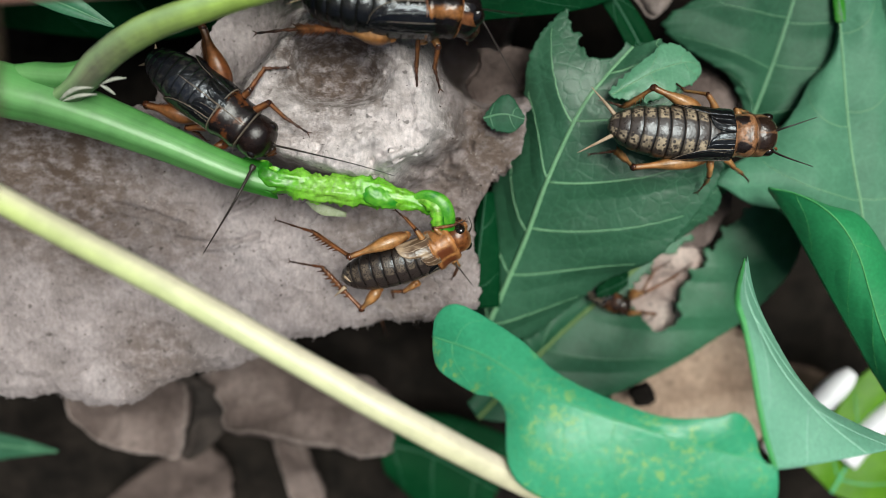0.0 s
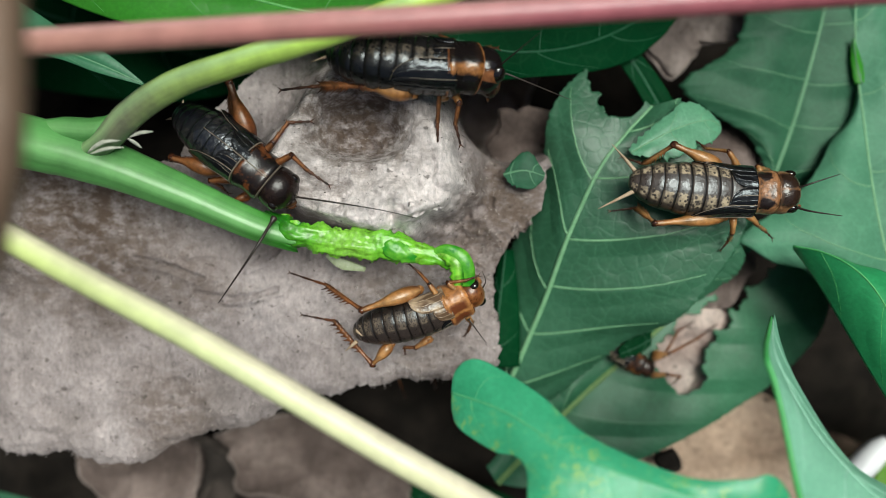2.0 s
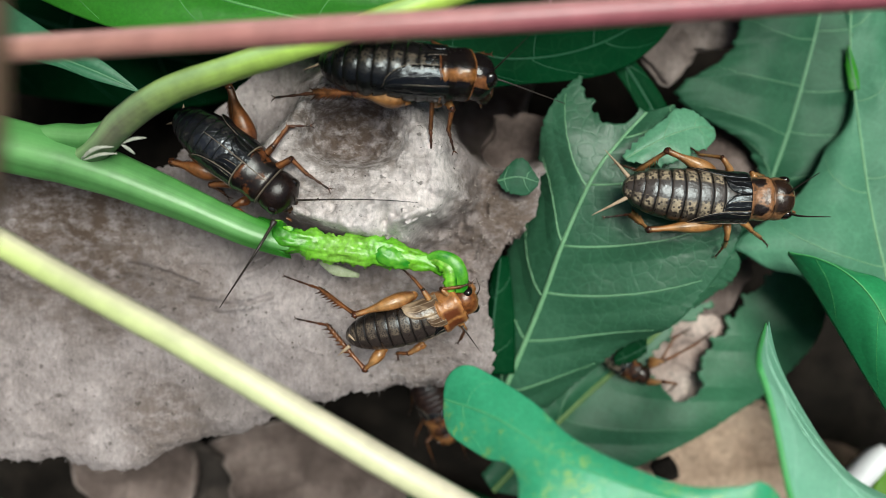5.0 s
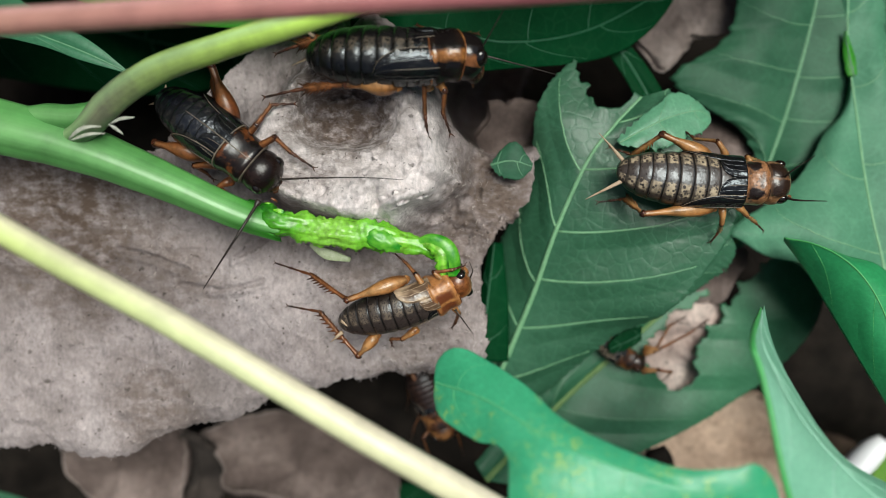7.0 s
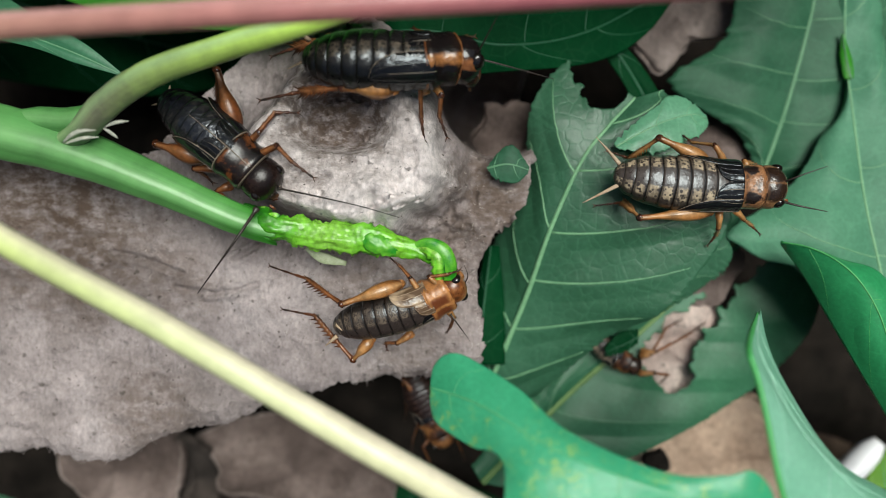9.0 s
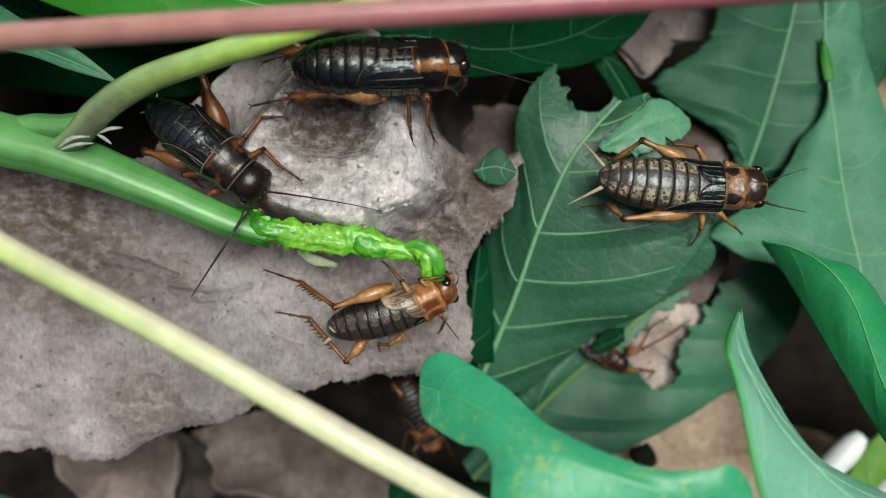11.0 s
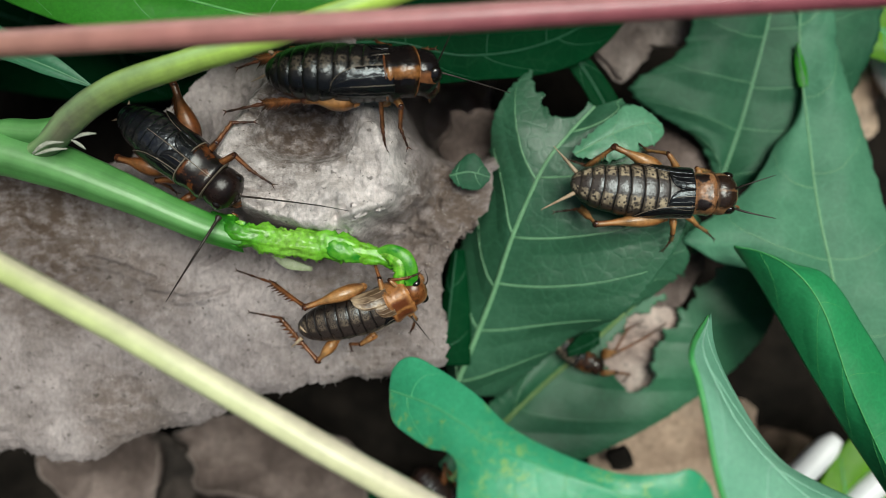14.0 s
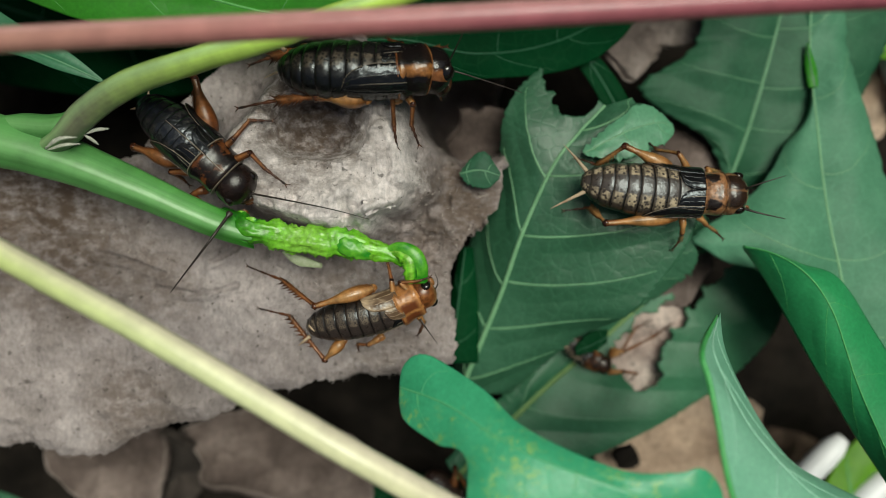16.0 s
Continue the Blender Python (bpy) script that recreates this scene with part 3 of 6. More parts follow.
def part(name, geo, material, parent=None, label="", at=None, thick=0.0, smooth=True):
    me = bpy.data.meshes.new(name)
    o = Vector(at) * 0.001 if at is not None else (origin(parent) if parent else Vector((0, 0, 0)))
    me.from_pydata([tuple(Vector(p) * 0.001 - o) for p in geo.v], [], geo.f)
    if geo.uv:
        lay = me.uv_layers.new(name="uv")
        idx = np.empty(len(me.loops), int)
        me.loops.foreach_get("vertex_index", idx)
        lay.data.foreach_set("uv", np.array(geo.uv, dtype=np.float32)[idx].ravel())
    me.polygons.foreach_set("use_smooth", [smooth] * len(me.polygons))
    me.materials.append(material)
    me.update()
    ob = new(name, me)
    ob.parent = parent
    ob.location = o - (origin(parent) if parent else Vector((0, 0, 0)))
    if label:
        ob["label"] = label
    if thick:
        s = ob.modifiers.new("thickness", "SOLIDIFY")
        s.thickness, s.offset = thick * 0.001, -1
    return ob


def spline(points, n):
    """n points along a Catmull-Rom curve through the given ones, evenly by chord."""
    p = np.array(points, float)
    if len(p) == 1:
        return np.repeat(p, n, 0)
    k = np.r_[0, np.cumsum(np.maximum(np.linalg.norm(np.diff(p, axis=0), axis=1), 1e-6))]
    q = np.vstack([2 * p[0] - p[1], p, 2 * p[-1] - p[-2]])
    s = np.linspace(0, k[-1], n)
    i = np.clip(np.searchsorted(k, s, "right") - 1, 0, len(p) - 2)
    t = ((s - k[i]) / (k[i + 1] - k[i]))[:, None]
    a, b, c, d = q[i], q[i + 1], q[i + 2], q[i + 3]
    return 0.5 * (2 * b + (c - a) * t + (2 * a - 5 * b + 4 * c - d) * t**2 + (3 * b - a - 3 * c + d) * t**3)


def lerp_list(values, n):
    return np.interp(np.linspace(0, 1, n), np.linspace(0, 1, len(values)), values)


def unit(a):
    return a / np.maximum(np.linalg.norm(a, axis=-1, keepdims=True), 1e-9)


def axes_along(c, up):
    t = unit(np.gradient(c, axis=0))
    up = np.broadcast_to(np.array(up, float), c.shape)
    s = np.cross(t, up)
    bad = np.linalg.norm(s, axis=1) < 0.05
    s[bad] = np.cross(t[bad], (0.3, 1, 0))
    s = unit(s)
    return t, s, unit(np.cross(s, t))


def tube(points, radii, n=16, sides=10, flat=1.0, up=(0, 0, 1), square=2.0, sampled=False, wob=0.0, ribs=0, rib=0.05):
    """A tapered round body along a curve. The side axis points to the right of the way."""
    c = np.array(points, float) if sampled else spline(points, n)
    n = len(c)
    r = lerp_list(radii, n)
    t, s, u = axes_along(c, up)
    a = np.arange(sides) / sides * 2 * np.pi
    ca, sa = np.cos(a), np.sin(a)
    ca, sa = np.sign(ca) * abs(ca) ** (2 / square), np.sign(sa) * abs(sa) ** (2 / square)
    v, uv, f = [], [], []
    for i in range(n):
        for j in range(sides + 1):
            k = j % sides
            rr = r[i] * (1 + rib * math.cos(ribs * a[k] + 0.8)) if ribs else r[i]
            if wob:
                rr *= 1 + wob * noise.noise(Vector(c[i] * 0.35) + Vector((ca[k], sa[k], 3.1)) * 0.6)
            v.append(c[i] + rr * (ca[k] * s[i] + flat * sa[k] * u[i]))
            uv.append((j / sides, i / (n - 1)))
    w = sides + 1
    for i in range(n - 1):
        for j in range(sides):
            f.append((i * w + j, i * w + j + 1, (i + 1) * w + j + 1, (i + 1) * w + j))
    for i, flip in ((0, True), (n - 1, False)):
        if r[i] > 0.01:
            v.append(c[i])
            uv.append((0.5, i / (n - 1)))
            k = len(v) - 1
            for j in range(sides):
                q = (k, i * w + j, i * w + j + 1)
                f.append(q[::-1] if flip else q)
    return Geo(v, f, uv)


def blob(centre, radii, n=10, sides=14, turn=None, lump=0.0, seed=0.0):
    """An uneven ellipsoid."""
    v, uv, f = [], [], []
    m = turn or Matrix.Identity(3)
    for i in range(n + 1):
        th = math.pi * i / n
        for j in range(sides):
            ph = 2 * math.pi * j / sides
            d = Vector((math.sin(th) * math.cos(ph), math.sin(th) * math.sin(ph), math.cos(th)))
            k = 1 + lump * noise.noise(d * 1.7 + Vector((seed, seed * 0.7, 0)))
            v.append(Vector(centre) + m @ Vector((d.x * radii[0] * k, d.y * radii[1] * k, d.z * radii[2] * k)))
            uv.append((j / sides, i / n))
    for i in range(n):
        for j in range(sides):
            k = (j + 1) % sides
            f.append((i * sides + j, (i + 1) * sides + j, (i + 1) * sides + k, i * sides + k))
    return Geo(v, f, uv)


def sheet(grid, uv=None, keep=None):
    """A surface from a grid of points; keep(centre) says which faces stay."""
    g = np.array(grid, float)
    h, w = g.shape[:2]
    f = []
    for i in range(h - 1):
        for j in range(w - 1):
            if keep is None or keep(g[i : i + 2, j : j + 2].mean((0, 1))):
                f.append((i * w + j, i * w + j + 1, (i + 1) * w + j + 1, (i + 1) * w + j))
    if uv is None:
        a, b = np.meshgrid(np.linspace(0, 1, h), np.linspace(0, 1, w), indexing="ij")
        uv = np.stack([a, b], -1)
    used = sorted({i for q in f for i in q})
    to = {i: k for k, i in enumerate(used)}
    v, uv = g.reshape(-1, 3), np.array(uv).reshape(-1, 2)
    return Geo(v[used], [tuple(to[i] for i in q) for q in f], uv[used])


def rough_noise(x, y, size, seed=0.0):
    return noise.noise(Vector((x / size, y / size, seed)))


# ---- leaves ----
def leaf(label, mid, left, right, skin, vein, veins=6, vein_r=0.22, mid_r=0.45, bites=(), jag=0.0, cup=0.6, ripple=0.35, rows=90, cols=22,
         sweep=0.16, seed=1.0, thick=0.22, mid_mat=None, name="leaf", hem=None):
    """A leaf blade stretched between its midrib and its two margins, with raised veins.
    bites: (x, y, radius) eaten away; jag: how ragged the margin is, in mm."""
    sweep = sweep if isinstance(sweep, tuple) else (sweep, sweep)
    m = spline(mid, rows)
    e = {-1: spline(left, rows), 1: spline(right, rows)}
    for sgn in e:
        for i in range(rows):
            if jag:
                d = unit(e[sgn][i] - m[i])
                e[sgn][i] += d * jag * (noise.noise(Vector((i * 0.45, sgn * 5, seed))) + 0.6 * noise.noise(Vector((i * 1.3, sgn * 9, seed))))

    def at(s, q):
        k = min(max(s, 0), 1) * (rows - 1)
        i = min(int(k), rows - 2)
        t, a = k - i, abs(q)
        side = e[1 if q >= 0 else -1]
        c = m[i] * (1 - t) + m[i + 1] * t
        o = side[i] * (1 - t) + side[i + 1] * t
        p = c + (o - c) * a
        wide = np.linalg.norm(o - c)
        swp = sweep[1 if q >= 0 else 0]
        swell = cup * math.sin(math.pi * a) * min(1, wide / 8)
        fold = 0.0
        if veins:
            ph = (s - swp * a**1.7) * veins
            w = ph % 1
            fold = 1.3 * ripple * min(w / 0.32, (1 - w) / 0.68) * 0.5 * a * (1 - a) * 4 * min(1, wide / 8)
        rp = ripple * noise.noise(Vector((p[0] / 9, p[1] / 9, seed))) * min(1, a * 3)
        return p + np.array([0, 0, swell + fold + rp])

    qs = np.linspace(-1, 1, 2 * cols + 1)
    ss = np.linspace(0, 1, rows)
    grid = [[at(s, q) for q in qs] for s in ss]
    uv = [[(s, q * 0.5 + 0.5) for q in qs] for s in ss]

    def stays(p):
        return all(math.hypot(p[0] - x, p[1] - y) > r * (1 + 0.22 * noise.noise(Vector((p[0] * 0.8, p[1] * 0.8, seed)))) for x, y, r in bites)

    ob = thing(name, m[0], label, "leaf", "leaves in the heap")
    blade = part("blade", sheet(grid, uv, stays if bites else None), skin, ob, thick=thick)
    if np.cross(m[-1] - m[0], e[1][rows // 2] - e[-1][rows // 2])[2] > 0:
        blade.modifiers[0].offset = 1
    lift = np.array([0, 0, 0.04])
    if hem:
        side, r, mat = hem
        part("margin", tube(e[side], [r * 0.4, r, r, r, r], sides=8, sampled=True), mat, ob, "fresh green rolled leaf margin")
    if mid_r:
        pts = [p for p in m + lift]
        ok = [p for p in pts if stays(p)]
        part("midrib", tube(ok, list(np.linspace(mid_r, mid_r * 0.45, 8)), sides=8, flat=0.75, sampled=True), mid_mat or vein, ob, "pale raised midrib")
    for i in range(veins):
        for sgn in (-1, 1):
            s0 = (i + 0.35 + 0.2 * rough_noise(i, sgn * 3.0, 1.3, seed)) / veins
            line = [at(s0 + (sweep[1 if sgn > 0 else 0] + 0.03 * rough_noise(i, sgn, 1, seed)) * a**1.7, sgn * a) + lift * 0.6 for a in np.linspace(0.01, 0.93, 22)]
            run = []
            for p in line:
                if not stays(p):
                    break
                run.append(p)
            if len(run) > 5:
                part("vein", tube(run, [vein_r, vein_r * 0.7, vein_r * 0.25], sides=6, flat=0.6, sampled=True), vein, ob)
    return ob


# ---- crickets ----
def join(geos):
    out, k = Geo(), 0
    for g in geos:
        out.v += g.v
        out.uv += g.uv
        out.f += [tuple(i + k for i in q) for q in g.f]
        k += len(g.v)
    return out


def cricket(label, axis, up, width, plates, neck, head_mat, wing_mat, leg_mat, shin_mat, legs, cerci, pads=0.42, ridge=1.0, high=0.86, head_w=0.8, rim=True, palps=(), leg_k=1.0, neck_at=0.62, collar=None, neck_w=1.08, line=False):
    """A cricket whose body runs along axis from the tail to the face.
    legs: (kind, hip, knee, ankle, toe); cerci: (root, tip)."""
    N = 961
    c = spline(axis, N)
    t, s, u = axes_along(c, up)
    base = c[N // 2] - np.array([0, 0, width * 0.5])
    ob = thing("cricket", base, label, "cricket", "crickets feeding")
    R = width / 2

    def along(a):
        a = float(np.interp(a, [0, 0.62, 0.80, 1.0], [0, neck_at, 0.80 + (neck_at - 0.62) * 0.65, 1.0]))
        return int(round(min(max(a, 0), 1) * (N - 1)))

    def girth(a):
        return R * float(np.interp(a, [0, 0.02, 0.07, 0.15, 0.28, 0.42, 0.55, 0.66, 0.78], [0.22, 0.42, 0.66, 0.86, 1.0, 1.0, 0.93, 0.90, 0.84]))

    def ring_tube(a0, a1, k=1.0, flare=(1, 1), n=6, sides=36, square=2.0):
        i = np.linspace(along(a0), along(a1), n).round().astype(int)
        pts = c[i]
        rad = [girth(a) * k * f for a, f in zip(np.linspace(a0, a1, n), np.interp(np.linspace(0, 1, n), np.linspace(0, 1, len(flare)), flare))]
        return tube(pts, rad, sides=sides, flat=high, up=u[along((a0 + a1) / 2)], sampled=True, square=square)

    abdomen = part("abdomen", ring_tube(0.0, 0.64, 0.93, n=26), MEMBRANE if plates is not PLATE_BLACK else CHITIN_DARK, ob)
    cuts = [0.0, 0.045, 0.10, 0.165, 0.232, 0.30, 0.368, 0.436, 0.502, 0.56, 0.62]
    for a0, a1 in zip(cuts, cuts[1:]):
        part("segment", ring_tube(a0, a1 + 0.014, 1.0, tuple(1 + ridge * k for k in (0.030, 0.042, 0.038, 0.028, 0.006, -0.05)), n=9, square=2.15), plates, abdomen)
    # pronotum: a saddle with a raised rim at both ends
    neck_ob = part("pronotum", ring_tube(0.605, 0.80, neck_w, (0.98, 1.05, 1.03, 0.99, 0.97, 0.97, 0.98, 1.0, 1.03, 1.05, 0.97), n=18, square=2.5), neck, ob)
    part("collar", ring_tube(0.795, 0.805, neck_w * 1.0, (0.95, 1.03, 1.03, 0.95), n=5, square=2.4), collar or neck, ob)
    part("neck_rim", ring_tube(0.600, 0.612, neck_w * 1.0, (0.97, 1.035, 1.035, 0.98), n=5, square=2.4), collar or neck, ob)
    if line:
        k0, k1 = along(0.30), along(0.79)
        ks = np.arange(k0, k1 + 1, 12)
        top = [c[k] + u[k] * high * 1.075 * R * float(np.interp(k, [k0, along(0.62), k1], [0.985, 0.93 * 1.03, 0.86 * neck_w])) for k in ks]
        part("back_line", tube(top, [0.03, 0.075, 0.075, 0.05], sides=5, flat=0.5, sampled=True), WING_EDGE, neck_ob, "fine pale line along the back")
    i0, i1 = along(0.775), along(1.0)
    hc = c[i0 : i1 + 1]
    hl = np.linspace(0, 1, len(hc))
    hr = R * head_w * np.sqrt(np.maximum(1e-4, 1 - (np.abs(hl - 0.42) / 0.60) ** 2.3))
    head = part("head", tube(hc, list(hr), sides=28, flat=0.95, up=u[i1], sampled=True, square=2.15), head_mat, ob)
    face = along(0.915)
    turn = Matrix((t[face], s[face], u[face])).transposed()
    for sg in (-1, 1):
        part("eye", blob(c[face] + s[face] * sg * R * head_w * 0.78 + u[face] * R * 0.24, (R * 0.26, R * 0.19, R * 0.30), 10, 14, turn), EYE, head)
    # mouthparts: upper lip and a pair of jaws under the face
    e = along(0.985)
    part("upper_lip", blob(c[e] - u[e] * R * 0.42 + t[e] * R * 0.06, (R * 0.20, R * 0.34, R * 0.30), 8, 12, turn, 0.25, 2.0), CHITIN_PATCH, head)
    for sg in (-1, 1):
        part("jaw", blob(c[e] - u[e] * R * 0.5 + s[e] * sg * R * 0.3 - t[e] * R * 0.15, (R * 0.30, R * 0.17, R * 0.26), 8, 10, turn, 0.3, sg), CHITIN_DARK, head)
        part("ocellus", blob(c[e] + s[e] * sg * R * 0.22 + u[e] * R * 0.26, (R * 0.07,) * 3, 6, 8), WING_EDGE, head)
    for a, b in palps:
        a, b = np.array(a), np.array(b)
        mid = (a + b) / 2 + np.array([0.15, 0, 0.45])
        part("palp", tube([a, mid, b], [0.20, 0.15, 0.20, 0.13, 0.20, 0.08], n=14, sides=7), AMBER_DARK, head)

    # wing pads: two on the back, one on each flank
    def pad(a_front, a_back, w0, w1, lift, mat, edge):
        rows = []
        for i in range(26):
            x = i / 25
            a = a_front + (a_back - a_front) * x
            k = along(a)
            shrink = max(0.05, math.sqrt(max(0.0, 1 - x**3.2)))
            hold = w1 + (w0 - w1) * (0.5 + 0.28 * x)
            row = []
            for j in range(13):
                w = hold + (w0 + (w1 - w0) * j / 12 - hold) * shrink
                th = math.radians(w)
                r = girth(a) * (lift - 0.02 * x + 0.008 * math.sin(j * 1.55 + x * 2.0) + 0.012 * math.sin(math.pi * j / 12))
                row.append(c[k] + r * (math.cos(th) * s[k] + high * math.sin(th) * u[k]))
            rows.append(row)
        wing = part("wing_pad", sheet(rows), mat, ob, thick=0.12)
        if rim:
            part("wing_vein", tube([r[edge] for r in rows], [0.055, 0.05, 0.035], sides=5, sampled=True), WING_EDGE, wing, "pale wing margin")
            part("wing_vein", tube([r[5 if edge else 8] for r in rows[:19]], [0.04, 0.045, 0.02], sides=5, sampled=True), WING_EDGE, wing)
    back = 0.64 - (0.64 - pads) * 0.45
    pad(0.64, back, 40, 91, 1.075, WING, 0), pad(0.64, back, 140, 89, 1.085, wing_mat, 0)
    pad(0.645, pads, -22, 50, 1.09, wing_mat, 12), pad(0.645, pads, 202, 130, 1.09, wing_mat, 12)
    for a, b in cerci:
        a, b = np.array(a), np.array(b)
        part("cercus", tube([a, a * 0.5 + b * 0.5 + (0, 0, 0.2), b], [0.30, 0.22, 0.13, 0.03], n=12, sides=8), CERCUS, ob)
    for kind, hip, knee, ankle, toe in legs:
        hip, knee, ankle, toe = (np.array(p, float) for p in (hip, knee, ankle, toe))
        big = kind == "hind_leg"
        k = width / 7.0 * leg_k
        bow = np.array([0, 0, 0.5 if big else 0.25])
        prof = [0.55, 0.86, 1.02, 1.04, 0.98, 0.86, 0.66, 0.48, 0.38, 0.42, 0.40] if big else [0.40, 0.52, 0.50, 0.42, 0.36, 0.38, 0.34]
        femur = part(kind, tube([hip, (hip + knee) / 2 + bow, knee], [r * k * (min(1.0, 0.35 + np.linalg.norm(knee - hip) / 9.0) if big else 1.0) for r in prof], n=24, sides=16, flat=1.15 if big else 1.0, square=2.3 if big else 2.0), leg_mat, ob, at=hip)
        part("coxa", blob(hip, (0.62 * k,) * 2 + (0.55 * k,), 7, 10, lump=0.3, seed=hip[0]), leg_mat, femur)
        shin = tube([knee, knee * 0.5 + ankle * 0.5 + bow * 0.3, ankle], [k * r for r in ((0.40, 0.28, 0.27, 0.30, 0.31, 0.34, 0.30) if big else (0.32, 0.25, 0.23, 0.22, 0.26))], n=24, sides=8)
        part("knee", blob(knee, (0.50 * k if big else 0.34 * k,) * 2 + (0.52 * k if big else 0.36 * k,), 8, 12, lump=0.3, seed=knee[1]), KNEE, femur, "dark glossy knee")
        d = unit(ankle - knee)
        for i in range(8 if big else 3):
            for j in ((1, 3, 6) if big else (2, 6)):
                row = int(round((0.30 + 0.66 * i / (7 if big else 2)) * 22))
                spike(shin, min(row, 22) * 8 + j, (0.95 if i % 2 else 0.7) * k if big else 0.4 * k, d)
        part("tibia", shin, shin_mat, femur)
        side = unit(np.cross(toe - ankle, (0, 0, 1.0)))
        foot = [tube([ankle, ankle * 0.5 + toe * 0.5 + (0, 0, 0.12), toe], [r * k for r in (0.27, 0.17, 0.23, 0.13, 0.13, 0.19, 0.11, 0.11, 0.15, 0.10)], n=22, sides=7)]
        dt = unit(toe - ankle)
        for sg in (-1, 1):
            foot.append(tube([toe, toe + dt * 0.3 * k + side * sg * 0.2 * k, toe + dt * 0.5 * k + side * sg * 0.34 * k - (0, 0, 0.15 * k)], [0.08 * k, 0.06 * k, 0.015 * k], n=6, sides=5))
        part("tarsus", join(foot), TARSUS, femur)
    return ob, head


def antenna(head, points, r=0.16):
    """A bent feeler on a thick first joint, with its own pivot at the root."""
    p = spline(points, 60)
    radii = [r * 2.1, r * 2.2, r * 1.7] + list(np.linspace(r * 1.1, r * 0.3, 57))
    return part("antenna", tube(p, radii, sides=7, sampled=True), ANTENNA, head, at=points[0])


# ---- ground and lower trays ----
def ground():
    ax, ay = np.linspace(-172, 172, 110), np.linspace(-152, 152, 100)
    g = [[(x, y, -58 + 2.0 * rough_noise(x, y, 14) + 0.8 * rough_noise(x, y, 4)) for x in ax] for y in ay]
    tagged(part("ground", sheet(g), SOIL, thick=4.0), "dark crumbly soil floor under the trays", "ground", kind="structure")


def surround():
    """Unseen plain dark walls, added all round the heap to hold off side light."""
    for k, (x, y, w, d) in enumerate(((0, 153, 176, 3), (0, -153, 176, 3), (173, 0, 3, 150), (-173, 0, 3, 150))):
        rows = []
        for z in (-64, -63, 0, 60, 109, 110):
            g = 1.0 if z not in (-64, 110) else 0.97
            w2, d2 = w * (g if w < d else 1), d * (g if d < w else 1)
            rows.append([(x + a * w2, y + b * d2, z) for a, b in ((-1, -1), (1, -1), (1, 1), (-1, 1), (-1, -1))])
        g = sheet(rows)
        k4 = len(g.v)
        g = g + Geo([rows[-1][i] for i in range(4)], [(0, 1, 2, 3)], [(0, 0)] * 4)
        tagged(part(f"wall_{k + 1}", g, SURROUND, smooth=False), "plain dark wall added out of view to cut side light", "wall", kind="structure")


